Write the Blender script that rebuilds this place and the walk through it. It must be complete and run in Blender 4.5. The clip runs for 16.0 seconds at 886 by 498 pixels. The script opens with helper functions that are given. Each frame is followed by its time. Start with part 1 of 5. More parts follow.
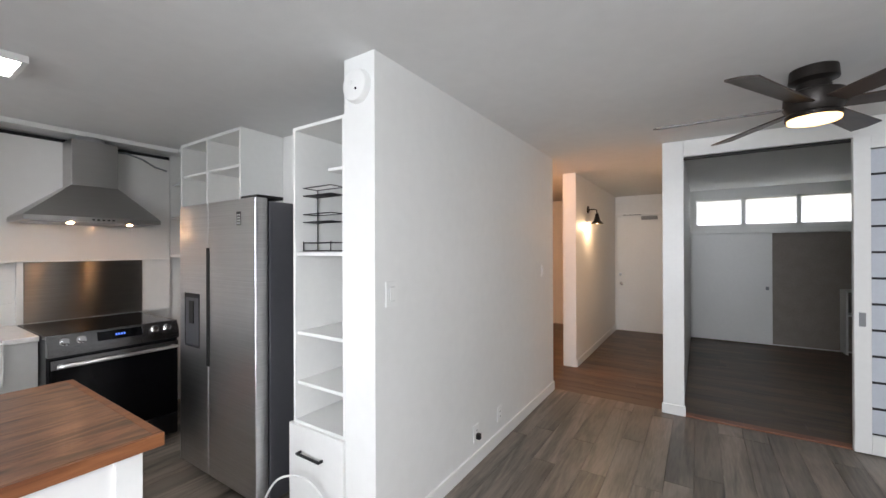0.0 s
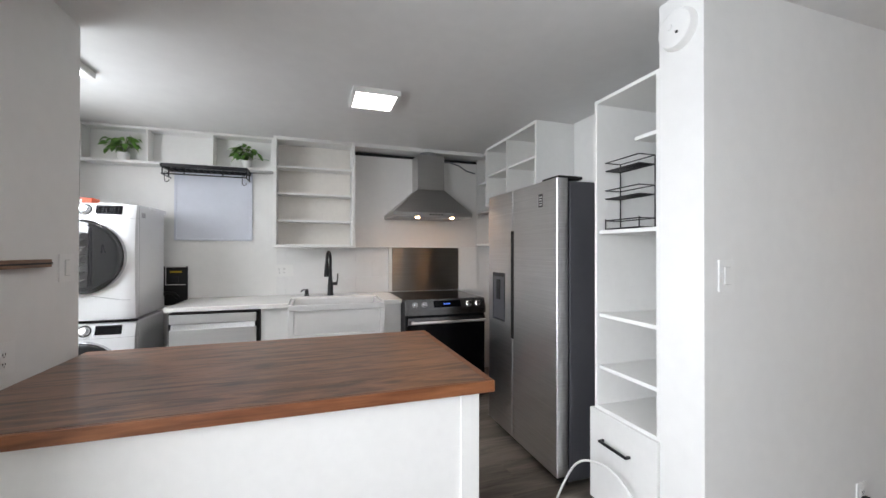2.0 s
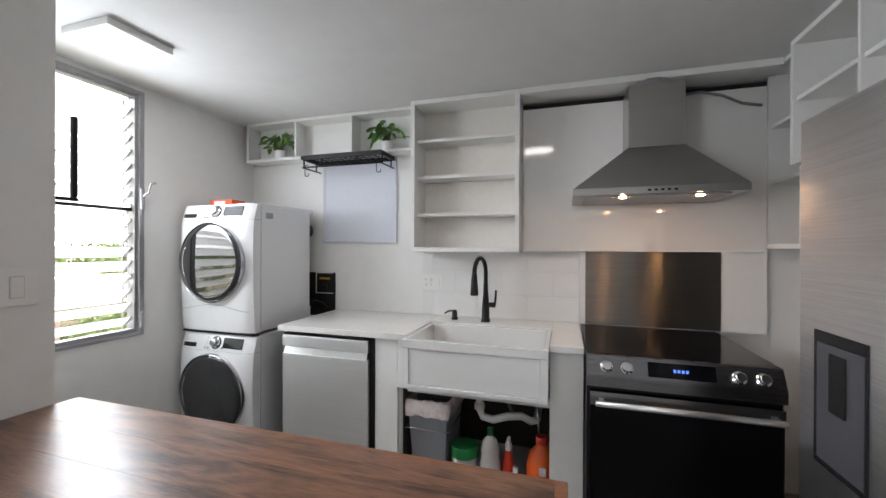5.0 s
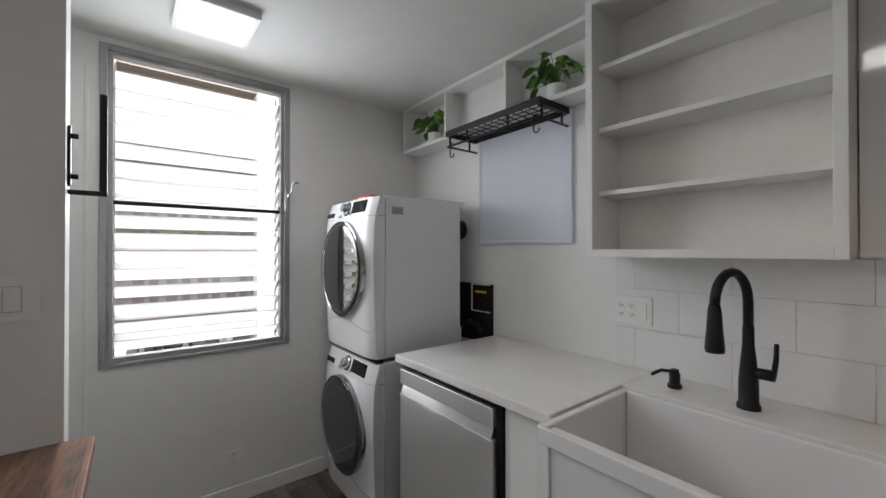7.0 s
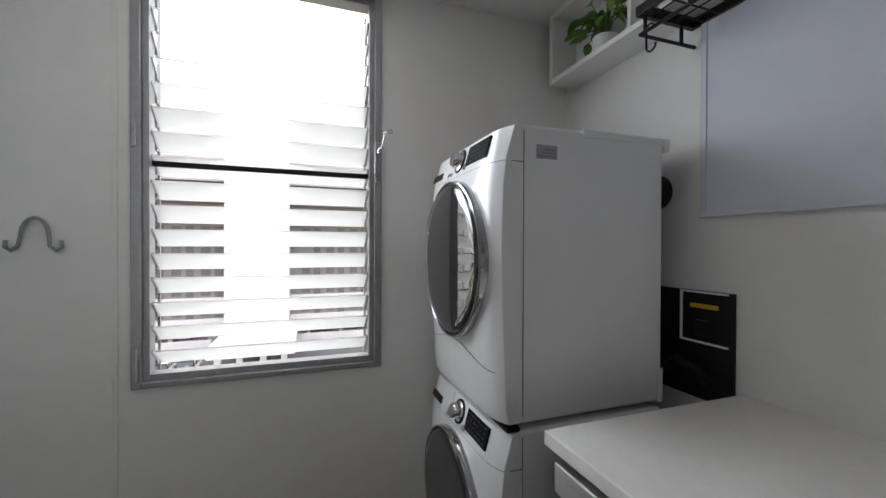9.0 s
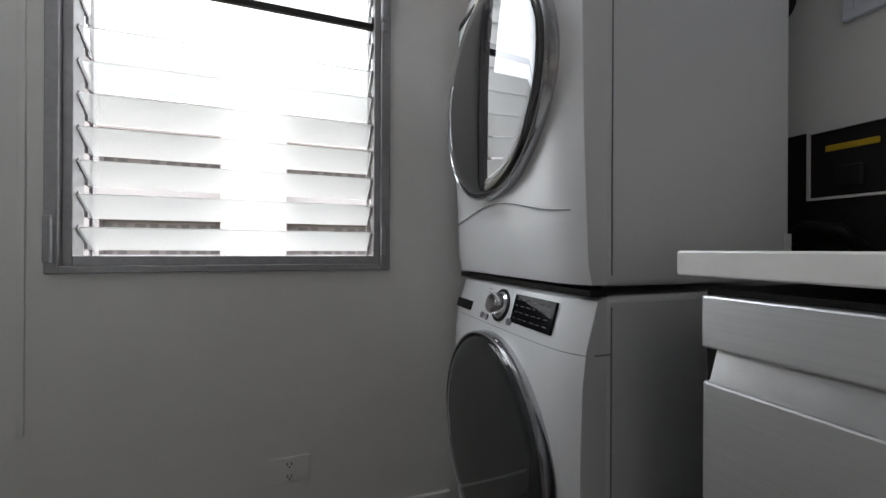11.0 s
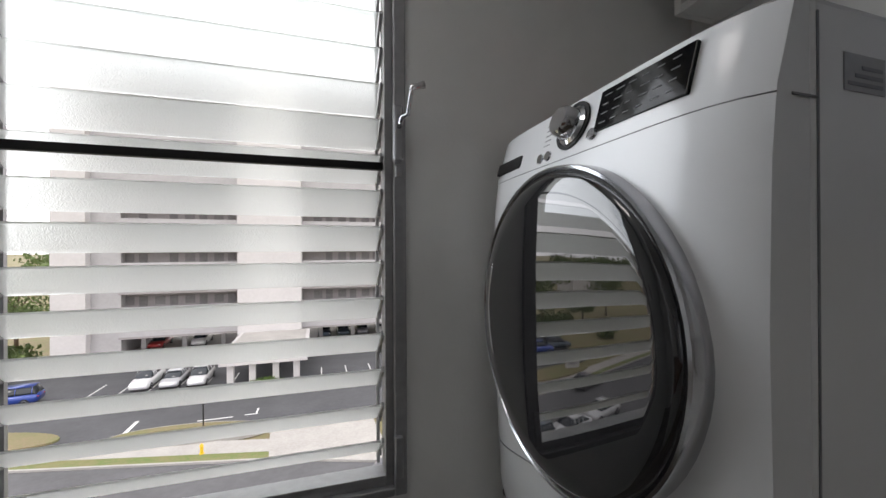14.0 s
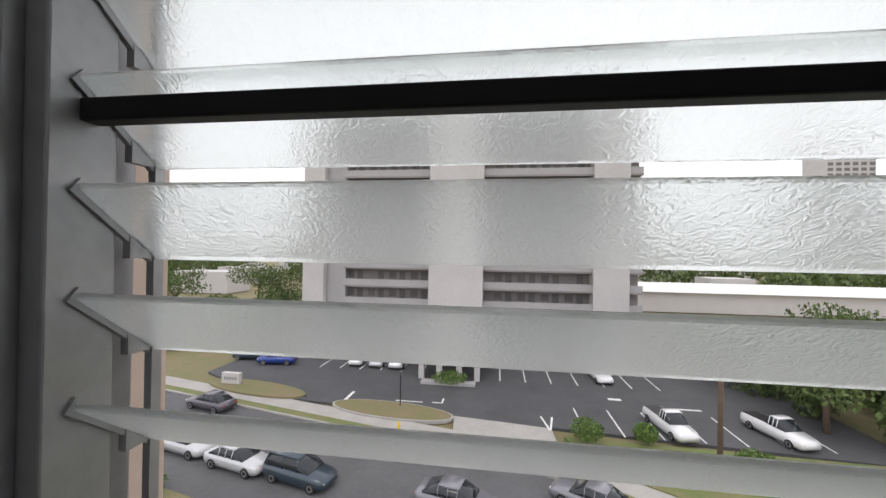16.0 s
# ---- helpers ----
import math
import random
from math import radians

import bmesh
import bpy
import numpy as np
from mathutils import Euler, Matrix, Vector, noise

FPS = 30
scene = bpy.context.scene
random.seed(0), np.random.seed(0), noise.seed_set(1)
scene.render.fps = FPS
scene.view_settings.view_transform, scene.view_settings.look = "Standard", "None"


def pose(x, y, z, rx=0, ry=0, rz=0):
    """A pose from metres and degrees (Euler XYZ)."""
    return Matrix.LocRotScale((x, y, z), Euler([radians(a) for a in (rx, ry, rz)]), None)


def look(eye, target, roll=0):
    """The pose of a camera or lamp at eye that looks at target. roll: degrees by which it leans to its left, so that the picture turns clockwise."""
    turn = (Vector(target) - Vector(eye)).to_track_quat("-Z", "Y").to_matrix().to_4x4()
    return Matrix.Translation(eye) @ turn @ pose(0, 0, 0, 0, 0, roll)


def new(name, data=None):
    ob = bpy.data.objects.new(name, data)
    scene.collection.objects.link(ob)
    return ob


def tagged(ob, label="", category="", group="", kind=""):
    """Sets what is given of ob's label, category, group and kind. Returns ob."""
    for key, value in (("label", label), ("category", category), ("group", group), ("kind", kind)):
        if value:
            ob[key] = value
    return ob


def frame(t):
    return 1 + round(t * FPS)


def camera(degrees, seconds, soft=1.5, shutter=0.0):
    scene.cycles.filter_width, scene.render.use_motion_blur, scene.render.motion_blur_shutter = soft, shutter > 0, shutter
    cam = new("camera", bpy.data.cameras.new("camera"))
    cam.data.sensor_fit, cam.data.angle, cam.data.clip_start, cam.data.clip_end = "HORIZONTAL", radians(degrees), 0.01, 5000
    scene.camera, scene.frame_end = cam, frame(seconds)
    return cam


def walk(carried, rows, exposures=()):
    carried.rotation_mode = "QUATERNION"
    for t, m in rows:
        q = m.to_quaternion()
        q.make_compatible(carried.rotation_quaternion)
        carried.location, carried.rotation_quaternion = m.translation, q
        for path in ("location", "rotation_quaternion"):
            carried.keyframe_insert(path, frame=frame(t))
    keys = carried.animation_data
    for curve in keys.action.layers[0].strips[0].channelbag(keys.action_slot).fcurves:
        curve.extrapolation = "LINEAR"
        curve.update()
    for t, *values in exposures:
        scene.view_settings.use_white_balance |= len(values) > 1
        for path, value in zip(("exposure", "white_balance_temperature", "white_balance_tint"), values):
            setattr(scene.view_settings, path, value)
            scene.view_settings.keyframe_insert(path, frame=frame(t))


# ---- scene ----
cam = camera(97.4, 16.0)
PATH = [
    (0, (0.403, 0.227, 1.484), (-0.696, 1.897, 1.487), -0.2),
    (0.5, (0.376, 0.185, 1.451), (-1.037, 1.6, 1.46), -0.1),
    (1, (0.352, 0.152, 1.427), (-1.284, 1.301, 1.436), -0.1),
    (1.5, (0.321, 0.143, 1.399), (-1.477, 1.019, 1.408), 0.0),
    (2, (0.234, 0.15, 1.358), (-1.665, 0.78, 1.37), 0.1),
    (2.5, (0.02, 0.211, 1.356), (-1.933, 0.642, 1.367), 0.2),
    (3, (-0.209, 0.315, 1.365), (-2.192, 0.581, 1.376), 0.2),
    (4.25, (-0.82, 0.72, 1.395), (-2.8, 0.45, 1.397), 0.2),
    (4.9, (-1.14, 0.82, 1.412), (-3.08, 0.27, 1.41), 0.2),
    (5.5, (-1.469, 0.792, 1.424), (-3.258, -0.104, 1.416), 0.2),
    (6, (-1.751, 0.782, 1.412), (-3.37, -0.391, 1.417), 0.1),
    (6.5, (-2.01, 0.722, 1.408), (-3.448, -0.667, 1.418), 0.1),
    (7, (-2.272, 0.672, 1.414), (-3.514, -0.895, 1.426), -0.0),
    (7.5, (-2.446, 0.552, 1.414), (-3.477, -1.162, 1.416), 0.0),
    (8, (-2.6, 0.361, 1.409), (-3.384, -1.479, 1.41), 0.1),
    (8.5, (-2.661, 0.125, 1.381), (-3.337, -1.757, 1.376), 0.2),
    (9, (-2.717, -0.142, 1.358), (-3.379, -2.029, 1.344), 0.2),
    (9.5, (-2.723, -0.343, 1.273), (-3.387, -2.23, 1.261), 0.3),
    (10, (-2.731, -0.468, 1.155), (-3.406, -2.351, 1.155), 0.3),
    (10.2, (-2.736, -0.487, 1.108), (-3.411, -2.37, 1.108), 0.3),
    (11.25, (-2.757, -0.535, 0.9), (-3.43, -2.418, 0.9), 0.3),
    (12.3, (-2.77, -0.562, 1.03), (-3.444, -2.445, 1.03), 0.3),
    (12.5, (-2.771, -0.569, 1.079), (-3.445, -2.452, 1.079), 0.3),
    (13, (-2.771, -0.631, 1.204), (-3.479, -2.5, 1.263), -0.1),
    (13.5, (-2.806, -0.726, 1.366), (-3.498, -2.602, 1.397), -0.2),
    (14, (-2.814, -0.848, 1.446), (-3.42, -2.754, 1.449), -0.3),
    (14.5, (-2.758, -1.058, 1.475), (-3.203, -3.008, 1.5), 0.7),
    (15, (-2.652, -1.259, 1.513), (-2.907, -3.242, 1.539), 0.9),
    (15.5, (-2.575, -1.414, 1.526), (-2.619, -3.413, 1.548), 0.7),
    (16, (-2.528, -1.546, 1.543), (-2.25, -3.527, 1.558), 0.9),
]
EXPOSURES = [(0, 0.8, 6500, 15), (1, 0.85, 6500, 15), (2.5, 0.68, 6500, 15), (5.5, 0.6, 6500, 15), (6.5, 0.05, 6600, 15), (7.5, -0.15, 6550, 15), (9, -0.45, 6450, 15), (10, -0.65, 6450, 15), (12.5, -0.58, 6550, 15), (13.5, -1.0, 6600, 15), (14, -1.25, 6600, 15), (14.5, -1.35, 6600, 15), (15.5, -1.85, 6550, 15), (16, -1.98, 6500, 15)]
walk(cam, [(t, look(eye, target, roll)) for t, eye, target, roll in PATH], EXPOSURES)

# ---- light ----
world = bpy.data.worlds.new("sky")
scene.world = world
world.use_nodes = True
wn = world.node_tree.nodes
sky = wn.new("ShaderNodeTexSky")
sky.sky_type = "NISHITA"
sky.sun_disc = False
sky.sun_elevation, sky.sun_rotation = radians(55), radians(200)
sky.air_density, sky.dust_density, sky.ozone_density = 1.6, 5.0, 0.6
soften = wn.new("ShaderNodeMixRGB")
soften.inputs[0].default_value = 0.7
soften.inputs[2].default_value = (51.0, 51.6, 52.5, 1)
world.node_tree.links.new(sky.outputs[0], soften.inputs[1])
world.node_tree.links.new(soften.outputs[0], wn["Background"].inputs[0])
wn["Background"].inputs[1].default_value = 0.15

sun = new("sun", bpy.data.lights.new("sun", "SUN"))
sun.data.energy, sun.data.angle, sun.data.color = 1.5, radians(15), (1.0, 0.97, 0.92)
sun.matrix_world = pose(0, 0, 30, 35, 0, 160)


def area(name, eye, target, w, h, watts, color):
    ob = new(name, bpy.data.lights.new(name, "AREA"))
    ob.data.shape, ob.data.size, ob.data.size_y = "RECTANGLE", w, h
    ob.data.energy, ob.data.color = watts, color
    ob.matrix_world = look(eye, target)
    return ob


def bulb(name, place, watts, color, radius):
    ob = new(name, bpy.data.lights.new(name, "POINT"))
    ob.data.energy, ob.data.color, ob.data.shadow_soft_size = watts, color, radius
    ob.matrix_world = pose(*place)
    return ob


CH_LAMP = 2.3
DAY = (0.86, 0.94, 1.0)
area("daylight_living_window", (0.55, -1.74, 1.55), (0.3, 3, 1.3), 1.8, 1.4, 76, DAY)
area("daylight_kitchen_window", (-2.575, -1.75, 1.86), (-2.575, 1, 1.5), 0.74, 0.6, 11, DAY)

bulb("sconce_light", (-0.765, 5.85, 1.8), 7, (1.0, 0.66, 0.36), 0.03)
bulb("passage_light", (-1.9, 4.85, CH_LAMP), 26, (1.0, 0.5, 0.24), 0.08)

# ---- materials ----


def mat(name, color, rough=0.5, metal=0.0, vary=0.06, scale=6.0, bump=0.0, bscale=60.0, spec=0.5, coat=0.0, emit=None, stretch=None, two=None):
    m = bpy.data.materials.new(name)
    m.use_nodes = True
    n, l = m.node_tree.nodes, m.node_tree.links
    b = n["Principled BSDF"]
    b.inputs["Roughness"].default_value, b.inputs["Metallic"].default_value = rough, metal
    b.inputs["Specular IOR Level"].default_value, b.inputs["Coat Weight"].default_value = spec, coat
    co = n.new("ShaderNodeTexCoord")
    mp = n.new("ShaderNodeMapping")
    l.new(co.outputs["Object"], mp.inputs[0])
    if stretch:
        mp.inputs["Scale"].default_value = stretch
    if vary:
        big, fine, mix, ramp = n.new("ShaderNodeTexNoise"), n.new("ShaderNodeTexNoise"), n.new("ShaderNodeMath"), n.new("ShaderNodeMixRGB")
        big.inputs["Scale"].default_value, fine.inputs["Scale"].default_value = scale, scale * 9
        big.inputs["Detail"].default_value = fine.inputs["Detail"].default_value = 4
        mix.operation = "ADD"
        half = n.new("ShaderNodeMath")
        half.operation, half.inputs[1].default_value = "MULTIPLY", 0.5
        for t in (big, fine):
            l.new(mp.outputs[0], t.inputs["Vector"])
        l.new(big.outputs[0], mix.inputs[0])
        l.new(fine.outputs[0], mix.inputs[1])
        l.new(mix.outputs[0], half.inputs[0])
        rng = n.new("ShaderNodeMapRange")
        rng.inputs["From Min"].default_value, rng.inputs["From Max"].default_value = 0.35, 0.65
        l.new(half.outputs[0], rng.inputs[0])
        l.new(rng.outputs[0], ramp.inputs[0])
        lo = two or tuple(c * (1 - vary) for c in color)
        hi = color if two else tuple(min(1, c * (1 + vary)) for c in color)
        ramp.inputs[1].default_value, ramp.inputs[2].default_value = (*lo, 1), (*hi, 1)
        l.new(ramp.outputs[0], b.inputs["Base Color"])
        rr = n.new("ShaderNodeMapRange")
        rr.inputs["To Min"].default_value, rr.inputs["To Max"].default_value = rough * 0.85, min(1, rough * 1.15)
        l.new(fine.outputs[0], rr.inputs[0])
        l.new(rr.outputs[0], b.inputs["Roughness"])
    else:
        b.inputs["Base Color"].default_value = (*color, 1)
    if bump:
        t, bp = n.new("ShaderNodeTexNoise"), n.new("ShaderNodeBump")
        t.inputs["Scale"].default_value, t.inputs["Detail"].default_value = bscale, 3
        bp.inputs["Strength"].default_value, bp.inputs["Distance"].default_value = bump, 0.004
        l.new(mp.outputs[0], t.inputs["Vector"])
        l.new(t.outputs[0], bp.inputs["Height"])
        l.new(bp.outputs[0], b.inputs["Normal"])
    if emit:
        b.inputs["Emission Color"].default_value, b.inputs["Emission Strength"].default_value = (*emit[:3], 1), emit[3]
    return m


def wood(name, dark, light, rough, axis, ring=7.0, per_piece=False, coat=0.0, spread=0.28, along=0.09):
    """Wood with grain along one axis; per_piece shifts tone and grain from board to board."""
    m = bpy.data.materials.new(name)
    m.use_nodes = True
    n, l = m.node_tree.nodes, m.node_tree.links
    b = n["Principled BSDF"]
    b.inputs["Coat Weight"].default_value, b.inputs["Coat Roughness"].default_value = coat, 0.18
    co, mp, info = n.new("ShaderNodeTexCoord"), n.new("ShaderNodeMapping"), n.new("ShaderNodeObjectInfo")
    mp.inputs["Scale"].default_value = tuple(along if i == axis else 1.0 for i in range(3))
    add = n.new("ShaderNodeVectorMath")
    add.operation = "ADD"
    mul = n.new("ShaderNodeMath")
    mul.operation, mul.inputs[1].default_value = "MULTIPLY", 37.0 if per_piece else 0.0
    l.new(info.outputs["Random"], mul.inputs[0])
    l.new(co.outputs["Object"], add.inputs[0])
    l.new(mul.outputs[0], add.inputs[1])
    l.new(add.outputs[0], mp.inputs[0])
    wav, noi, ble = n.new("ShaderNodeTexNoise"), n.new("ShaderNodeTexNoise"), n.new("ShaderNodeTexNoise")
    wav.inputs["Scale"].default_value, wav.inputs["Detail"].default_value, wav.inputs["Distortion"].default_value = ring, 6, 1.2
    noi.inputs["Scale"].default_value, noi.inputs["Detail"].default_value = ring * 14, 4
    ble.inputs["Scale"].default_value = ring * 0.4
    for t in (wav, noi):
        l.new(mp.outputs[0], t.inputs["Vector"])
    l.new(add.outputs[0], ble.inputs["Vector"])
    band = n.new("ShaderNodeMath")
    band.operation, band.inputs[1].default_value = "MULTIPLY", 6.0
    frac = n.new("ShaderNodeMath")
    frac.operation, frac.inputs[1].default_value = "PINGPONG", 1.0
    l.new(wav.outputs[0], band.inputs[0])
    l.new(band.outputs[0], frac.inputs[0])
    s1 = n.new("ShaderNodeMixRGB")
    s1.inputs[0].default_value = 0.62
    l.new(frac.outputs[0], s1.inputs[1])
    l.new(noi.outputs[0], s1.inputs[2])
    s2 = n.new("ShaderNodeMixRGB")
    s2.inputs[0].default_value = 0.35
    l.new(s1.outputs[0], s2.inputs[1])
    l.new(ble.outputs[0], s2.inputs[2])
    ramp = n.new("ShaderNodeValToRGB")
    ramp.color_ramp.elements[0].position, ramp.color_ramp.elements[1].position = 0.32, 0.68
    ramp.color_ramp.elements[0].color, ramp.color_ramp.elements[1].color = (*dark, 1), (*light, 1)
    l.new(s2.outputs[0], ramp.inputs[0])
    hsv = n.new("ShaderNodeHueSaturation")
    val = n.new("ShaderNodeMapRange")
    val.inputs["To Min"].default_value, val.inputs["To Max"].default_value = (1 - spread, 1 + spread) if per_piece else (1, 1)
    l.new(info.outputs["Random"], val.inputs[0])
    l.new(val.outputs[0], hsv.inputs["Value"])
    l.new(ramp.outputs[0], hsv.inputs["Color"])
    l.new(hsv.outputs[0], b.inputs["Base Color"])
    rr = n.new("ShaderNodeMapRange")
    rr.inputs["To Min"].default_value, rr.inputs["To Max"].default_value = rough * 0.8, rough * 1.2
    l.new(noi.outputs[0], rr.inputs[0])
    l.new(rr.outputs[0], b.inputs["Roughness"])
    bp = n.new("ShaderNodeBump")
    bp.inputs["Strength"].default_value, bp.inputs["Distance"].default_value = 0.25, 0.002
    l.new(s1.outputs[0], bp.inputs["Height"])
    l.new(bp.outputs[0], b.inputs["Normal"])
    return m


def brushed(name, color, rough, axis=2, aniso=0.75, streak=0.12):
    """Brushed steel with fine level grooves, which smear reflections upright (axis 2) or sideways (other axes)."""
    st = (3.0, 3.0, 420.0) if axis == 2 else (420.0, 420.0, 3.0)
    m = mat(name, color, rough, 1.0, streak, 0.5, 0.0, stretch=st)
    n, l = m.node_tree.nodes, m.node_tree.links
    b = n["Principled BSDF"]
    tan = n.new("ShaderNodeTangent")
    tan.direction_type, tan.axis = "RADIAL", "Z"
    b.inputs["Anisotropic"].default_value = aniso
    b.inputs["Anisotropic Rotation"].default_value = 0.25 if axis == 2 else 0.0
    l.new(tan.outputs[0], b.inputs["Tangent"])
    return m


def louvre_glass():
    m = bpy.data.materials.new("obscure_glass")
    m.use_nodes = True
    n, l = m.node_tree.nodes, m.node_tree.links
    n.remove(n["Principled BSDF"])
    tr, gl, rf, a, c = (n.new("ShaderNodeBsdf" + k) for k in ("Translucent", "Glossy", "Refraction", "Transparent", "Diffuse"))
    tr.inputs[0].default_value = (0.95, 0.96, 0.96, 1)
    c.inputs[0].default_value = (0.55, 0.6, 0.58, 1)
    a.inputs[0].default_value = (0.93, 0.96, 0.95, 1)
    rf.inputs["Color"].default_value = (0.95, 0.975, 0.965, 1)
    rf.inputs["Roughness"].default_value, rf.inputs["IOR"].default_value = 0.3, 1.12
    gl.inputs["Roughness"].default_value = 0.2
    co, noi, bp = n.new("ShaderNodeTexCoord"), n.new("ShaderNodeTexVoronoi"), n.new("ShaderNodeBump")
    warp, mixv = n.new("ShaderNodeTexNoise"), n.new("ShaderNodeMixRGB")
    warp.inputs["Scale"].default_value, mixv.inputs[0].default_value = 60, 0.03
    l.new(co.outputs["Object"], warp.inputs["Vector"])
    l.new(co.outputs["Object"], mixv.inputs[1])
    l.new(warp.outputs["Color"], mixv.inputs[2])
    noi.feature = "SMOOTH_F1"
    noi.inputs["Scale"].default_value = 260
    bp.inputs["Strength"].default_value, bp.inputs["Distance"].default_value = 0.42, 0.003
    l.new(mixv.outputs[0], noi.inputs["Vector"])
    l.new(noi.outputs["Distance"], bp.inputs["Height"])
    for s in (tr, gl, c, rf):
        l.new(bp.outputs[0], s.inputs["Normal"])
    m0, m1, m2, m3 = (n.new("ShaderNodeMixShader") for _ in range(4))
    m0.inputs[0].default_value, m1.inputs[0].default_value, m2.inputs[0].default_value, m3.inputs[0].default_value = 0.78, 0.1, 0.04, 0.06
    l.new(tr.outputs[0], m0.inputs[1])
    l.new(rf.outputs[0], m0.inputs[2])
    l.new(m0.outputs[0], m1.inputs[1])
    l.new(a.outputs[0], m1.inputs[2])
    l.new(m1.outputs[0], m2.inputs[1])
    l.new(c.outputs[0], m2.inputs[2])
    l.new(m2.outputs[0], m3.inputs[1])
    l.new(gl.outputs[0], m3.inputs[2])
    l.new(m3.outputs[0], n["Material Output"].inputs[0])
    return m


WALL = mat("wall_paint", (0.78, 0.78, 0.76), 0.55, vary=0.025, scale=1.5, bump=0.12, bscale=90)
CEIL = mat("ceiling_paint", (0.74, 0.74, 0.73), 0.8, vary=0.03, scale=1.2, bump=0.25, bscale=140)
WHITE = mat("white_lacquer", (0.8, 0.8, 0.78), 0.35, vary=0.02, scale=3, bump=0.03)
CREAM = mat("shelf_lining", (0.8, 0.77, 0.72), 0.45, vary=0.03, scale=3)
GLOSSW = mat("gloss_white_panel", (0.78, 0.77, 0.75), 0.09, vary=0.015, scale=2, coat=0.3)
TILE = mat("white_tile", (0.8, 0.8, 0.79), 0.16, vary=0.02, scale=8, bump=0.02)
GROUT = mat("grout", (0.78, 0.78, 0.77), 0.8, vary=0.05)
QUARTZ = mat("white_quartz", (0.8, 0.79, 0.76), 0.2, vary=0.04, scale=5, coat=0.2)
CERAMIC = mat("fireclay", (0.83, 0.83, 0.82), 0.12, vary=0.01, scale=3, coat=0.4)
ENAMEL = mat("white_enamel", (0.82, 0.83, 0.84), 0.22, vary=0.012, scale=3, coat=0.3)
STEEL_V = brushed("steel_upright", (0.68, 0.68, 0.69), 0.3, aniso=0.8)
STEEL_Y = brushed("steel_front", (0.72, 0.72, 0.72), 0.42, aniso=0.5, streak=0.06)
HOOD_STEEL = brushed("hood_steel", (0.42, 0.41, 0.4), 0.34, aniso=0.4, streak=0.05)
SPLASH = brushed("splash_steel", (0.36, 0.33, 0.3), 0.36, aniso=1.0, streak=0.1)
RANGE_STEEL = brushed("range_steel", (0.22, 0.22, 0.225), 0.28, aniso=0.5)
FRIDGE_SIDE = mat("grey_fridge_side", (0.09, 0.09, 0.1), 0.4, 0.3, 0.05, 4)
RINGM = mat("dark_chrome", (0.5, 0.5, 0.52), 0.15, 1.0, 0.03, 5)
CHROME = mat("chrome", (0.75, 0.75, 0.77), 0.1, 1.0, 0.03, 5)
ALU = mat("weathered_aluminium", (0.37, 0.37, 0.38), 0.42, 0.5, 0.12, 5, 0.1, 50)
BLACK = mat("matt_black_metal", (0.012, 0.012, 0.014), 0.4, 0.4, 0.15, 9)
BLACKGL = mat("black_glass", (0.005, 0.005, 0.006), 0.07, vary=0.0, spec=0.16)
DARK = mat("dark_plastic", (0.014, 0.013, 0.013), 0.5, vary=0.1, scale=9, spec=0.25)
GREYP = mat("grey_plastic", (0.22, 0.23, 0.24), 0.5, vary=0.05, scale=5, bump=0.05)
DOORGL = mat("smoked_door_glass", (0.025, 0.026, 0.028), 0.06, 0.0, 0.0, coat=0.3, spec=0.5)
PALEGL = mat("grey_door_glass", (0.012, 0.012, 0.013), 0.02, 0.0, 0.0, coat=0.6, spec=0.8)
BLIND = mat("pale_blue_board", (0.62, 0.65, 0.72), 0.5, vary=0.02, scale=3)
PRINT = mat("faint_print", (0.12, 0.12, 0.125), 0.5, vary=0.1)
GAP = mat("shaded_joint", (0.5, 0.5, 0.49), 0.6, vary=0.05)
PLATE = mat("switch_plastic", (0.8, 0.8, 0.78), 0.3, vary=0.01)
LED = mat("led_panel", (0.9, 0.9, 0.9), 0.5, vary=0, emit=(1.0, 0.96, 0.92, 11.0))
WARMLED = mat("warm_lens", (0.9, 0.8, 0.6), 0.5, vary=0, emit=(1.0, 0.6, 0.22, 2.2))
SPOT = mat("hood_spot", (0.9, 0.8, 0.6), 0.5, vary=0, emit=(1.0, 0.55, 0.26, 110.0))
BLUELED = mat("blue_digits", (0.1, 0.2, 0.9), 0.5, vary=0, emit=(0.1, 0.25, 1.0, 0.8))
ISLAND_WOOD = wood("stained_pine", (0.032, 0.013, 0.008), (0.26, 0.125, 0.07), 0.33, 1, 12, True, 0.12, 0.1, 0.12)
EDGE_WOOD = wood("island_edge", (0.12, 0.035, 0.012), (0.3, 0.115, 0.045), 0.4, 1, 7, True, 0.2)
FLOOR_WOOD = wood("grey_oak_plank", (0.06, 0.049, 0.04), (0.215, 0.182, 0.15), 0.4, 1, 6, True, 0.05, 0.3)
TRIM_WOOD = wood("red_sill_wood", (0.12, 0.04, 0.018), (0.26, 0.1, 0.05), 0.45, 0, 8)
SHELF_WOOD = wood("shelf_strip", (0.08, 0.035, 0.02), (0.32, 0.18, 0.1), 0.5, 0, 9)
GLASS_L = louvre_glass()
LEAF = mat("pothos_leaf", (0.16, 0.34, 0.05), 0.4, vary=0.5, scale=14, two=(0.05, 0.15, 0.03))
ORANGE = mat("orange_card", (0.75, 0.09, 0.02), 0.45, vary=0.05)

# ---- builders ----


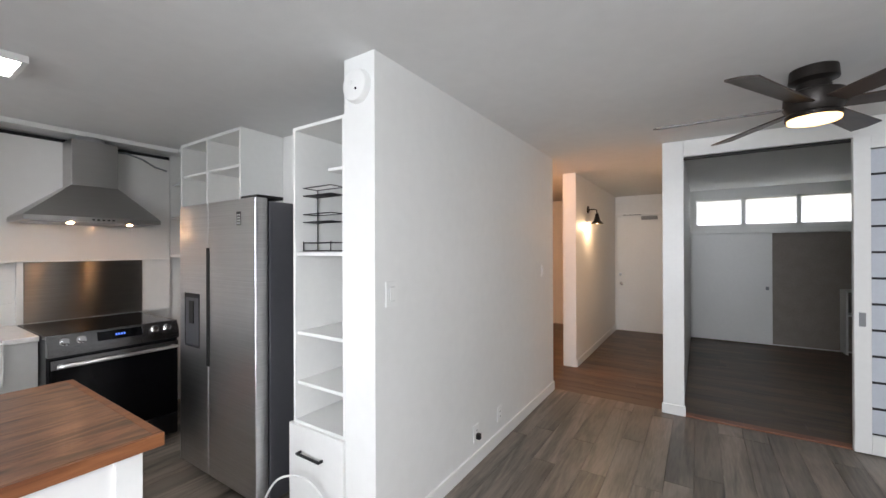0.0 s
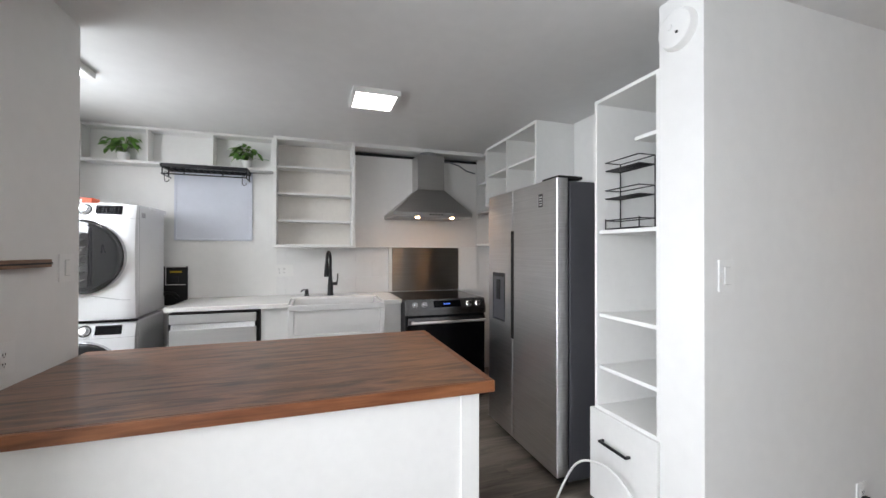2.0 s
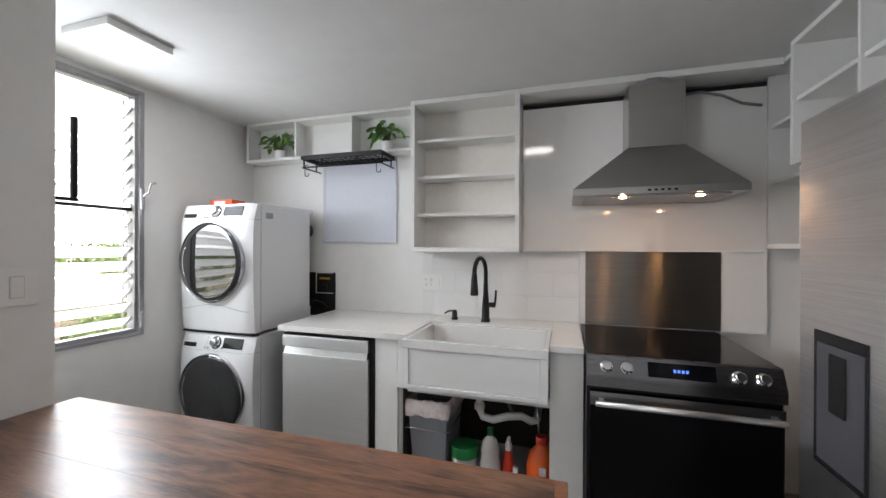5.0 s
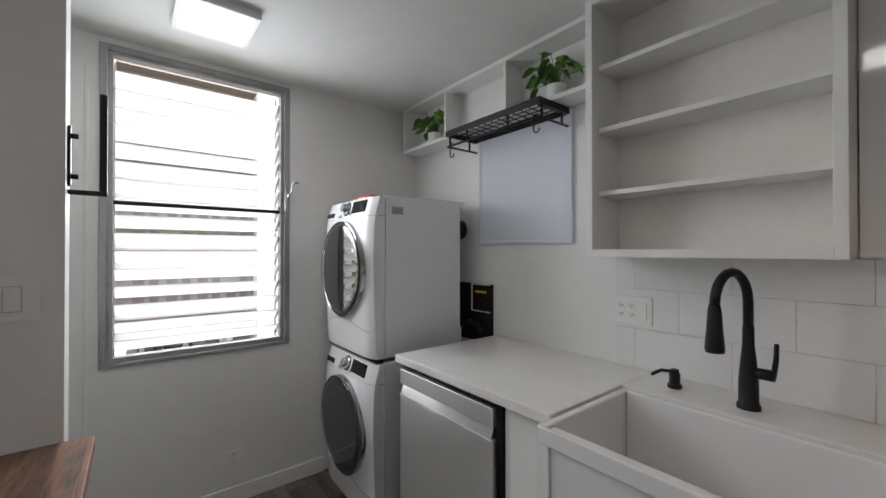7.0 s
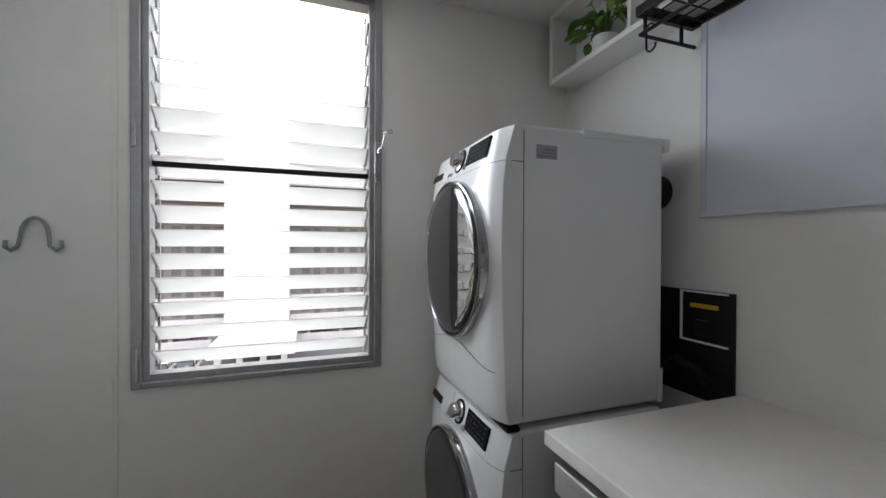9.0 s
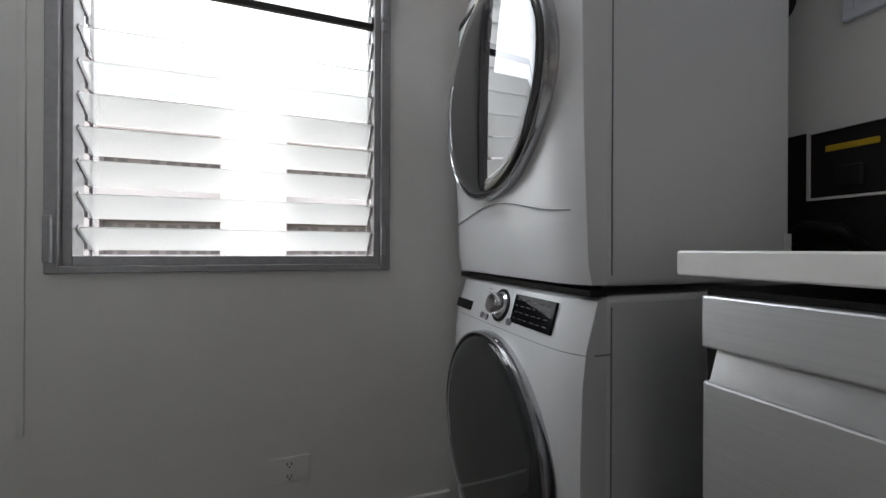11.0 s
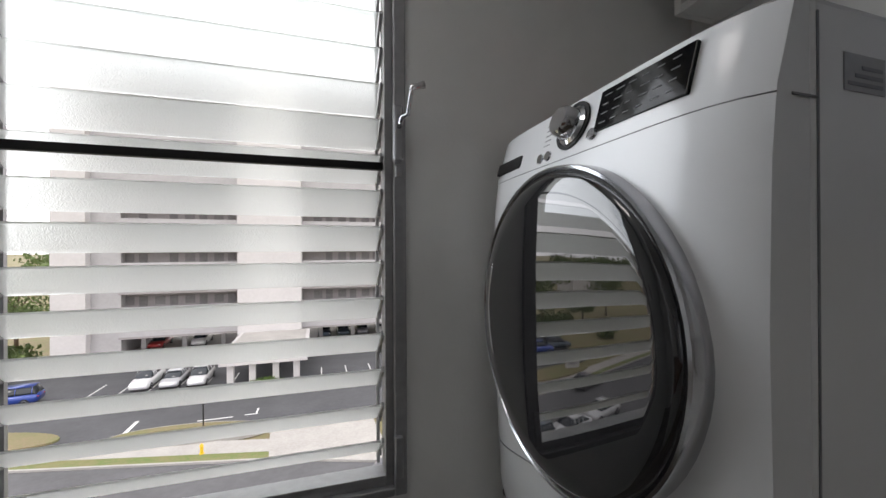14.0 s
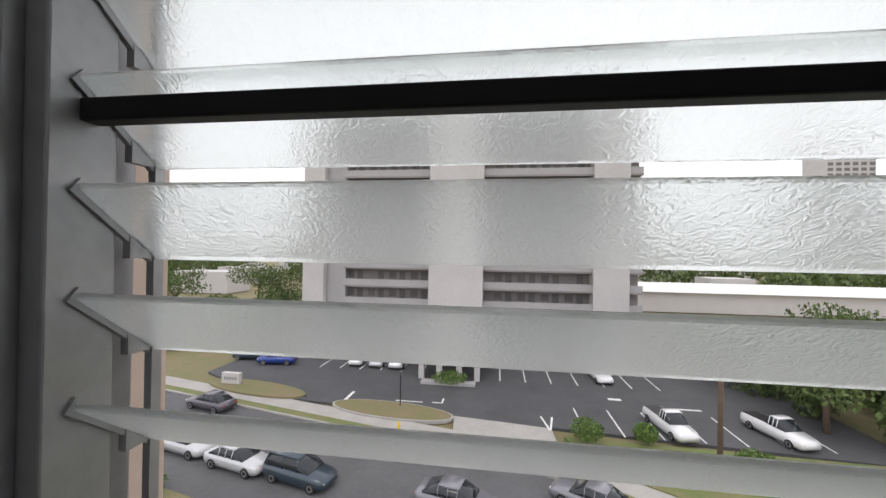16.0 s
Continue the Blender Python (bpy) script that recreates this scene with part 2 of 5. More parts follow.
def mesh_ob(name, bm, material, parent=None, smooth=False):
    me = bpy.data.meshes.new(name)
    bmesh.ops.recalc_face_normals(bm, faces=bm.faces)
    if smooth:
        for f in bm.faces:
            f.smooth = True
    bm.to_mesh(me)
    bm.free()
    me.materials.append(material)
    ob = new(name, me)
    if parent:
        ob.parent = parent
    return ob


def add_box(bm, x0, x1, y0, y1, z0, z1, bevel=0.0, seg=2):
    r = bmesh.ops.create_cube(bm, size=1.0, matrix=Matrix.Translation(((x0 + x1) / 2, (y0 + y1) / 2, (z0 + z1) / 2)) @ Matrix.Diagonal((abs(x1 - x0), abs(y1 - y0), abs(z1 - z0), 1)))
    if bevel:
        es = list({e for v in r["verts"] for e in v.link_edges})
        bmesh.ops.bevel(bm, geom=es, offset=bevel, segments=seg, affect="EDGES", profile=0.5)


def block(name, x0, x1, y0, y1, z0, z1, material, parent=None, bevel=0.0, seg=2):
    bm = bmesh.new()
    add_box(bm, x0, x1, y0, y1, z0, z1, bevel, seg)
    return mesh_ob(name, bm, material, parent)


def blocks(name, rows, material, parent=None, bevel=0.0):
    bm = bmesh.new()
    for r in rows:
        add_box(bm, *r, bevel)
    return mesh_ob(name, bm, material, parent)


def add_tube(bm, pts, r, seg=8, cap=True):
    """A round bar along a line of points; r is one radius or one for each point."""
    pts = [Vector(p) for p in pts]
    rs = r if isinstance(r, (list, tuple)) else [r] * len(pts)
    rings, side = [], None
    for i, p in enumerate(pts):
        d = (pts[min(i + 1, len(pts) - 1)] - pts[max(i - 1, 0)]).normalized()
        if side is None:
            side = d.orthogonal().normalized()
        side = (side - d * side.dot(d)).normalized()
        up = d.cross(side)
        rings.append([bm.verts.new(p + rs[i] * (math.cos(a) * side + math.sin(a) * up)) for a in (2 * math.pi * k / seg for k in range(seg))])
    for a, b in zip(rings, rings[1:]):
        for k in range(seg):
            bm.faces.new((a[k], a[(k + 1) % seg], b[(k + 1) % seg], b[k]))
    if cap:
        bm.faces.new(rings[0][::-1])
        bm.faces.new(rings[-1])


def tube(name, pts, r, material, parent=None, seg=10):
    bm = bmesh.new()
    add_tube(bm, pts, r, seg)
    ob = mesh_ob(name, bm, material, parent, True)
    return ob


def tubes(name, lines, r, material, parent=None, seg=6):
    bm = bmesh.new()
    for pts in lines:
        add_tube(bm, pts, r, seg)
    return mesh_ob(name, bm, material, parent, True)


def lathe(name, profile, material, parent=None, at=(0, 0, 0), axis="z", seg=40, smooth=True):
    """A turned shape from (radius, height) pairs."""
    bm = bmesh.new()
    rings = []
    for r, h in profile:
        ring = []
        for k in range(seg):
            a = 2 * math.pi * k / seg
            c, s_ = r * math.cos(a), r * math.sin(a)
            v = {"z": (c, s_, h), "x": (h, c, s_), "y": (c, h, s_)}[axis]
            ring.append(bm.verts.new(Vector(v) + Vector(at)))
        rings.append(ring)
    for a, b in zip(rings, rings[1:]):
        for k in range(seg):
            bm.faces.new((a[k], a[(k + 1) % seg], b[(k + 1) % seg], b[k]))
    for ring in (rings[0], rings[-1]):
        bm.faces.new(ring)
    bmesh.ops.remove_doubles(bm, verts=bm.verts, dist=1e-5)
    ob = mesh_ob(name, bm, material, parent, smooth)
    if smooth:
        ob.data.set_sharp_from_angle(angle=radians(40))
    return ob


def prism(name, outline, lo, hi, axis, material, parent=None, bevel=0.0):
    """An outline of (u, v) pairs, drawn out along an axis: x takes (y, z), y takes (x, z), z takes (x, y)."""
    def at(u, v, w):
        return {"x": (w, u, v), "y": (u, w, v), "z": (u, v, w)}[axis]
    bm = bmesh.new()
    a = [bm.verts.new(at(u, v, lo)) for u, v in outline]
    b = [bm.verts.new(at(u, v, hi)) for u, v in outline]
    bm.faces.new(a)
    bm.faces.new(b[::-1])
    for i in range(len(a)):
        j = (i + 1) % len(a)
        bm.faces.new((a[i], a[j], b[j], b[i]))
    if bevel:
        bmesh.ops.bevel(bm, geom=[e for e in bm.edges], offset=bevel, segments=2, affect="EDGES")
    return mesh_ob(name, bm, material, parent)


def thing(name, place=(0, 0, 0), label="", category="", group="", kind=""):
    ob = new(name)
    ob.empty_display_size = 0.1
    ob.matrix_world = pose(*place)
    return tagged(ob, label, category, group, kind)


def setting(ob, label, category="structure"):
    return tagged(ob, label, category, kind="structure")


def wall_with_holes(name, axis, lo, hi, face, back, z0, z1, holes, material):
    """A wall along x or y between lo and hi, from face to back in depth, with rectangular holes (lo, hi, z0, z1)."""
    us = sorted({lo, hi, *(h[0] for h in holes), *(h[1] for h in holes)})
    vs = sorted({z0, z1, *(h[2] for h in holes), *(h[3] for h in holes)})
    bm = bmesh.new()
    for u0, u1 in zip(us, us[1:]):
        for v0, v1 in zip(vs, vs[1:]):
            um, vm = (u0 + u1) / 2, (v0 + v1) / 2
            if any(h[0] < um < h[1] and h[2] < vm < h[3] for h in holes):
                continue
            d0, d1 = min(face, back), max(face, back)
            if axis == "x":
                add_box(bm, u0, u1, d0, d1, v0, v1)
            else:
                add_box(bm, d0, d1, u0, u1, v0, v1)
    bmesh.ops.remove_doubles(bm, verts=bm.verts, dist=1e-4)
    bm.verts.index_update()
    seen = {}
    for f in list(bm.faces):
        seen.setdefault(tuple(sorted(v.index for v in f.verts)), []).append(f)
    inner = [f for fs in seen.values() if len(fs) > 1 for f in fs]
    bmesh.ops.delete(bm, geom=inner, context="FACES")
    return mesh_ob(name, bm, material)
# ---- the flat: structure ----
CH = 2.445
setting(block("ceiling", -4.1, 3.4, -1.95, 8.4, CH, CH + 0.15, CEIL), "white painted plaster ceiling")
setting(wall_with_holes("wall_window", "x", -4.1, 3.4, -1.79, -1.895, 0, CH, [(-3.016, -2.138, 0.852, 2.413), (-0.35, 1.5, 0.85, 2.3)], WALL), "white painted wall with louvre windows")
setting(block("wall_sink", -4.1, -3.95, -1.79, 2.4, 0, CH, WALL), "white painted kitchen wall behind the counter")
setting(block("wall_fridge", -3.95, -1.1, 2.25, 2.4, 0, CH, WALL), "white painted kitchen wall behind the fridge")
setting(block("wall_pantry", -1.1, -0.893, 1.604, 4.318, 0, CH, WALL), "white painted partition wall with a switch")
setting(block("wall_stub", -2.11, -0.4, -1.03, -0.93, 0, CH, WALL), "white painted stub wall at the island")
setting(block("wall_stub_return", -0.5, -0.4, -1.79, -1.03, 0, CH, WALL), "white painted return wall")
setting(block("wall_east", 3.2, 3.4, -1.95, 8.4, 0, CH, WALL), "white painted living room wall")
setting(wall_with_holes("wall_north", "x", -3.1, 3.4, 8.0, 8.15, 0, CH, [(0.34, 2.36, 1.84, 2.3)], WALL), "white painted far wall with clerestory panes")
setting(block("wall_hall", -1.05, -0.89, 5.225, 8.0, 0, CH, WALL), "white painted hall wall with a sconce")
setting(block("wall_passage", -3.1, -3.0, 2.4, 8.15, 0, CH, WALL), "white painted passage wall")
setting(block("wall_room", 0.14, 0.28, 4.42, 8.0, 0, CH, WALL), "white painted wall between hall and room")
skirt = [(-0.893, -0.878, 1.62, 4.318, 0, 0.09), (-0.89, -0.876, 5.24, 7.99, 0, 0.09), (-3.23, -0.52, -1.79, -1.776, 0, 0.09), (-1.1, -0.893, 4.318, 4.332, 0, 0.09)]
setting(blocks("baseboard", skirt, WHITE, bevel=0.003), "white painted baseboard")

# floor bed under the planks
setting(block("floor", -4.1, 3.4, -1.95, 8.4, -0.14, -0.012, mat("floor_bed", (0.1, 0.085, 0.07), 0.6)), "grey-brown wood plank floor", "floor")

# ---- window with glass louvres ----
WX0, WX1, WZ0, WZ1, WY = -3.016, -2.138, 0.852, 2.413, -1.79
win = setting(thing("window_1", (-2.57, WY, WZ0)), "aluminium louvre window with frosted glass slats", "window")


def into(ob, parent):
    ob.parent = parent
    ob.matrix_parent_inverse = parent.matrix_world.inverted()
    return ob


into(blocks("frame", [(WX0, WX0 + 0.03, WY - 0.1, WY + 0.012, WZ0, WZ1), (WX1 - 0.03, WX1, WY - 0.1, WY + 0.012, WZ0, WZ1),
                      (WX0 + 0.03, WX1 - 0.03, WY - 0.1, WY + 0.012, WZ0, WZ0 + 0.02), (WX0 + 0.03, WX1 - 0.03, WY - 0.1, WY + 0.012, WZ1 - 0.03, WZ1)], ALU, None, 0.003), win)
into(blocks("sash", [(WX0 + 0.03, WX0 + 0.05, WY - 0.06, WY - 0.004, WZ0 + 0.02, WZ1 - 0.03), (WX1 - 0.052, WX1 - 0.03, WY - 0.06, WY - 0.004, WZ0 + 0.02, WZ1 - 0.03),
                     (WX0 + 0.05, WX1 - 0.052, WY - 0.06, WY - 0.004, WZ0 + 0.02, WZ0 + 0.045), (WX0 + 0.05, WX1 - 0.052, WY - 0.06, WY - 0.004, WZ1 - 0.045, WZ1 - 0.03)], ALU, None, 0.002), win)
into(block("rail", WX0 + 0.05, WX1 - 0.052, WY - 0.044, WY - 0.026, 1.645, 1.664, DARK, None, 0.002), win)
GX0, GX1 = -2.962, -2.19
PITCH, BL = 0.0885, 0.097
slat = bmesh.new()
add_box(slat, GX0 + 0.004, GX1 - 0.004, -BL / 2, BL / 2, -0.003, 0.003, 0.0015, 1)
slat_me = bpy.data.meshes.new("slat")
slat.to_mesh(slat_me)
slat.free()
slat_me.materials.append(GLASS_L)
n_slats = 16
for i in range(n_slats):
    z = 0.943 + i * PITCH
    ob = new("slat", slat_me)
    ob.matrix_world = pose(0, WY - 0.062, z, 38, 0, 0)
    into(ob, win)
    ob.visible_shadow = False
clips = bmesh.new()
for i in range(n_slats):
    z = 0.943 + i * PITCH
    for gx in (GX0, GX1):
        m = pose(gx, WY - 0.062, z, 38, 0, 0)
        bmesh.ops.create_cube(clips, size=1, matrix=m @ Matrix.Diagonal((0.006, BL * 1.02, 0.014, 1)))
        bmesh.ops.create_cube(clips, size=1, matrix=pose(gx, WY - 0.085, z - 0.02, 0, 0, 0) @ Matrix.Diagonal((0.008, 0.03, 0.02, 1)))
into(mesh_ob("slat_clip", clips, ALU), win)
into(blocks("operator_bar", [(GX0 - 0.003, GX0 + 0.005, WY - 0.105, WY - 0.094, WZ0 + 0.03, WZ1 - 0.05), (GX1 - 0.005, GX1 + 0.003, WY - 0.105, WY - 0.094, WZ0 + 0.03, WZ1 - 0.05)], ALU), win)
# crank and latches
into(tube("crank", [(-2.995, WY + 0.03, 1.735), (-3.0, WY + 0.05, 1.755), (-3.012, WY + 0.056, 1.76), (-3.018, WY + 0.058, 1.8), (-3.02, WY + 0.06, 1.822), (-3.05, WY + 0.062, 1.832)], [0.007, 0.006, 0.0055, 0.0055, 0.007, 0.009], CHROME), win)
into(block("operator_case", -3.006, -2.982, WY + 0.012, WY + 0.036, 1.655, 1.79, ALU, None, 0.007, 3), win)
into(blocks("latch", [(-3.004, -2.988, WY + 0.012, WY + 0.022, 1.62, 1.65), (-3.004, -2.984, WY + 0.012, WY + 0.028, 0.9, 1.0), (-2.16, -2.142, WY + 0.012, WY + 0.026, 0.88, 1.0), (-2.158, -2.144, WY + 0.012, WY + 0.024, 1.7, 1.78)], ALU, None, 0.004), win)

# living room windows that light the place
for nm, a in (("window_2", "x"),):
    w = setting(thing(nm, (0.55, -1.8, 0.85) if a == "x" else (3.3, 1.2, 0.85)), "white framed living room window", "window")
    lo, hi = (-0.35, 1.5) if a == "x" else (0.1, 2.3)
    rows = []
    for u in (lo, (lo + hi) / 2 - 0.02, hi - 0.04):
        rows.append((u, u + 0.04, -1.9, -1.85, 0.85, 2.3) if a == "x" else (3.3, 3.35, u, u + 0.04, 0.85, 2.3))
    for z in (0.85, 2.26):
        rows.append((lo, hi, -1.905, -1.855, z, z + 0.04) if a == "x" else (3.305, 3.355, lo, hi, z, z + 0.04))
    into(blocks("frame", rows, WHITE), w)

# ---- kitchen: counter, sink, dishwasher ----
CT = 0.92
ctr = thing("counter", (-3.6, 0, 0), "white base cabinet with a white quartz counter", "counter")
into(blocks("countertop", [(-3.95, -3.254, -0.938, -0.05, CT - 0.035, CT), (-3.95, -3.69, -0.05, 0.745, CT - 0.035, CT), (-3.95, -3.254, 0.745, 0.912, CT - 0.035, CT)], QUARTZ, None, 0.003), ctr)
into(blocks("body", [(-3.93, -3.29, -0.262, -0.235, 0.0, CT - 0.036), (-3.31, -3.285, -0.235, -0.115, 0, CT - 0.036), (-3.31, -3.285, -0.115, -0.05, 0.6, CT - 0.036), (-3.31, -3.285, 0.745, 0.91, 0, CT - 0.036),
                     (-3.93, -3.31, 0.885, 0.91, 0, CT - 0.036), (-3.93, -3.31, -0.115, -0.095, 0, 0.6), (-3.31, -3.285, -0.05, 0.745, 0.585, 0.63), (-3.93, -3.285, -0.095, 0.885, 0.02, 0.05)], WHITE, None, 0.002), ctr)
# near-black sides and back: the shade under the sink is put into their colour
INNER_SHADE = mat("cabinet_shade", (0.05, 0.04, 0.035), 0.7)
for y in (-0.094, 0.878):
    into(block("shade_lining", -3.915, -3.32, y, y + 0.006, 0.051, 0.6, INNER_SHADE), ctr)
into(block("body_back", -3.93, -3.915, -0.095, 0.885, 0.05, 0.6, INNER_SHADE), ctr)

sink = thing("farmhouse_sink", (-3.45, 0.35, 0.6), "white fireclay apron-front farmhouse sink", "sink")
SY0, SY1, SX0, SX1 = -0.047, 0.742, -3.688, -3.2
t_ = 0.028
into(blocks("basin", [(SX0, SX1, SY0, SY0 + t_, 0.64, 0.912), (SX0, SX1, SY1 - t_, SY1, 0.64, 0.912), (SX0, SX0 + t_, SY0 + t_, SY1 - t_, 0.64, 0.912), (SX1 - t_ - 0.006, SX1 - 0.006, SY0 + t_, SY1 - t_, 0.64, 0.905), (SX0 + t_, SX1 - t_ - 0.006, SY0 + t_, SY1 - t_, 0.64, 0.668)], CERAMIC, None, 0.006), sink)
into(blocks("apron", [(SX1 - 0.004, SX1 + 0.012, SY0, SY1, 0.86, 0.909), (SX1 - 0.004, SX1 + 0.012, SY0, SY1, 0.636, 0.66), (SX1 - 0.004, SX1 + 0.012, SY0, SY0 + 0.04, 0.66, 0.86), (SX1 - 0.004, SX1 + 0.012, SY1 - 0.04, SY1, 0.66, 0.86), (SX1 - 0.004, SX1 + 0.003, SY0 + 0.04, SY1 - 0.04, 0.66, 0.86)], CERAMIC, None, 0.004), sink)

dw = thing("dishwasher", (-3.55, -0.59, 0), "stainless steel dishwasher with a pocket handle", "dishwasher")
into(block("body", -3.9, -3.285, -0.915, -0.27, 0.0, 0.868, DARK), dw)
into(block("door", -3.284, -3.262, -0.905, -0.295, 0.115, 0.745, STEEL_Y, None, 0.004), dw)
into(blocks("top_rail", [(-3.284, -3.26, -0.905, -0.295, 0.79, 0.86)], STEEL_Y, None, 0.003), dw)
into(prism("handle", [(-3.284, 0.745), (-3.262, 0.745), (-3.278, 0.79), (-3.284, 0.79)], -0.895, -0.305, "y", mat("bright_steel", (0.75, 0.75, 0.76), 0.25, 1.0, 0.05)), dw)
into(block("kick_plate", -3.35, -3.33, -0.905, -0.28, 0.0, 0.11, DARK), dw)

# ---- stove ----
st = thing("stove", (-3.5, 1.295, 0), "stainless slide-in range with black glass", "stove")
into(block("body", -3.93, -3.13, 0.917, 1.674, 0.02, 0.9, BLACK), st)
into(block("cooktop", -3.93, -3.15, 0.917, 1.674, 0.902, 0.925, BLACKGL, None, 0.003), st)
prof = [(-3.15, 0.925), (-3.13, 0.925), (-3.09, 0.84), (-3.09, 0.79), (-3.15, 0.79)]
into(prism("control_panel", prof, 0.917, 1.674, "y", RANGE_STEEL, None, 0.002), st)


def tilted(ob, y, u):
    """Sets a part on the slanting control panel."""
    ob.matrix_world = pose(-3.13 + 0.04 * u + 0.001, y, 0.925 - 0.085 * u, 0, 65, 0)
    return into(ob, st)


for y in (1.0, 1.085, 1.51, 1.595):
    tilted(lathe("knob", [(0.027, 0), (0.027, 0.008), (0.021, 0.012), (0.02, 0.03), (0.017, 0.033), (0.0001, 0.033)], CHROME, seg=24), y, 0.55)
tilted(block("display", -0.032, 0.032, -0.13, 0.13, 0, 0.003, BLACKGL), 1.3, 0.5)
tilted(blocks("clock_digits", [(-0.006, 0.006, -0.03 + 0.016 * k, -0.02 + 0.016 * k, 0.003, 0.0045) for k in range(4)], BLUELED), 1.3, 0.5)
into(block("oven_door", -3.128, -3.085, 0.93, 1.662, 0.2, 0.77, BLACKGL, None, 0.006), st)
into(block("door_trim", -3.084, -3.078, 0.93, 1.662, 0.71, 0.77, RANGE_STEEL, None, 0.002), st)
into(tube("handle", [(-3.03, 0.95, 0.735), (-3.03, 1.645, 0.735)], 0.013, STEEL_Y), st)
for y in (0.965, 1.61):
    into(block("handle_post", -3.08, -3.03, y, y + 0.02, 0.725, 0.745, STEEL_Y), st)
into(block("drawer", -3.128, -3.088, 0.93, 1.662, 0.04, 0.19, BLACK, None, 0.005), st)

# backsplash
setting(block("backsplash_steel", -3.894, -3.886, 0.945, 1.7, 0.93, 1.405, SPLASH), "brushed stainless backsplash sheet", "backsplash")
hp = thing("hood_recess", (-3.9, 1.2, 1.4), "gloss white panelling behind the range hood", "panel", kind="structure")
into(block("panel", -3.949, -3.9, 0.54, 1.93, 1.41, 2.36, GLOSSW), hp)
into(block("ledge", -3.949, -3.87, 0.54, 1.93, 1.398, 1.41, WHITE), hp)
into(block("fascia", -3.94, -3.72, 0.54, 1.93, 2.405, CH - 0.002, WHITE, None, 0.002), hp)
into(block("gap", -3.945, -3.903, 0.54, 1.93, 2.362, 2.39, DARK), hp)
into(block("infill", -3.949, -3.895, 0.91, 1.93, 0.925, 1.397, WHITE), hp)

# ---- range hood ----
hd = thing("range_hood", (-3.7, 1.29, 1.7), "stainless pyramid chimney range hood with two lamps", "range hood")
into(block("chimney", -3.895, -3.66, 1.165, 1.455, 2.0, 2.36, HOOD_STEEL, None, 0.003), hd)
bm = bmesh.new()
lo = [(-3.895, 0.86), (-3.4, 0.86), (-3.4, 1.665), (-3.895, 1.665)]
hi = [(-3.895, 1.165), (-3.66, 1.165), (-3.66, 1.455), (-3.895, 1.455)]
r0 = [bm.verts.new((x, y, 1.7)) for x, y in lo]
r1 = [bm.verts.new((x, y, 1.735)) for x, y in lo]
r2 = [bm.verts.new((x, y, 2.0)) for x, y in hi]
for a, b in ((r0, r1), (r1, r2)):
    for k in range(4):
        bm.faces.new((a[k], a[(k + 1) % 4], b[(k + 1) % 4], b[k]))
bm.faces.new(r0)
bm.faces.new(r2)
into(mesh_ob("canopy", bm, HOOD_STEEL), hd)
into(block("filter", -3.86, -3.44, 0.92, 1.6, 1.692, 1.699, ALU), hd)
for y in (1.11, 1.47):
    into(lathe("lamp_lens", [(0.018, 1.686), (0.018, 1.691), (0.0001, 1.691)], SPOT, at=(-3.46, y, 0), seg=20), hd)
into(blocks("button", [(-3.4, -3.397, 1.22 + 0.03 * k, 1.235 + 0.03 * k, 1.712, 1.722) for k in range(5)], DARK), hd)
into(tube("exhaust_duct", [(-3.78, 1.31, 2.355), (-3.78, 1.31, 2.403)], 0.09, ALU), hd)
into(tube("cable", [(-3.88, 1.455, 2.345), (-3.86, 1.58, 2.35), (-3.87, 1.7, 2.32), (-3.885, 1.8, 2.27), (-3.89, 1.9, 2.25)], 0.008, GREYP), hd)

# ---- open wall cabinets ----


def open_case(name, x0, x1, y0, y1, z0, z1, shelves, ups, label, wall=0.02, back="x", lining=None):
    c = thing(name, ((x0 + x1) / 2, (y0 + y1) / 2, z0), label, "cabinet")
    if back == "x":
        rows = [(x0, x1, y0, y0 + wall, z0, z1), (x0, x1, y1 - wall, y1, z0, z1), (x0, x1, y0 + wall, y1 - wall, z0, z0 + wall), (x0, x1, y0 + wall, y1 - wall, z1 - wall, z1)]
        bk = (x0 + 0.001, x0 + 0.012, y0 + wall, y1 - wall, z0 + wall, z1 - wall)
        sh = [(x0 + 0.012, x1 - 0.05, y0 + wall, y1 - wall, z - 0.01, z + 0.01) for z in shelves]
        up = [(x0 + 0.012, x1 - 0.002, y - 0.008, y + 0.008, z0 + wall, z1 - wall) for y in ups]
    else:
        rows = [(x0, x0 + wall, y0, y1, z0, z1), (x1 - wall, x1, y0, y1, z0, z1), (x0 + wall, x1 - wall, y0, y1, z0, z0 + wall), (x0 + wall, x1 - wall, y0, y1, z1 - wall, z1)]
        bk = (x0 + wall, x1 - wall, y1 - 0.012, y1 - 0.001, z0 + wall, z1 - wall)
        sh = [(x0 + wall, x1 - wall, y0 + 0.015, y1 - 0.012, z - 0.01, z + 0.01) for z in shelves]
        up = [(x - 0.008, x + 0.008, y0 + 0.002, y1 - 0.012, z0 + wall, z1 - wall) for x in ups]
    into(blocks("carcass", rows, WHITE, None, 0.002), c)
    into(block("back_board", *bk, lining or CREAM), c)
    for r in sh:
        into(block("shelf", *r, WHITE, None, 0.002), c)
    for r in up:
        into(block("divider", *r, WHITE, None, 0.002), c)
    return c


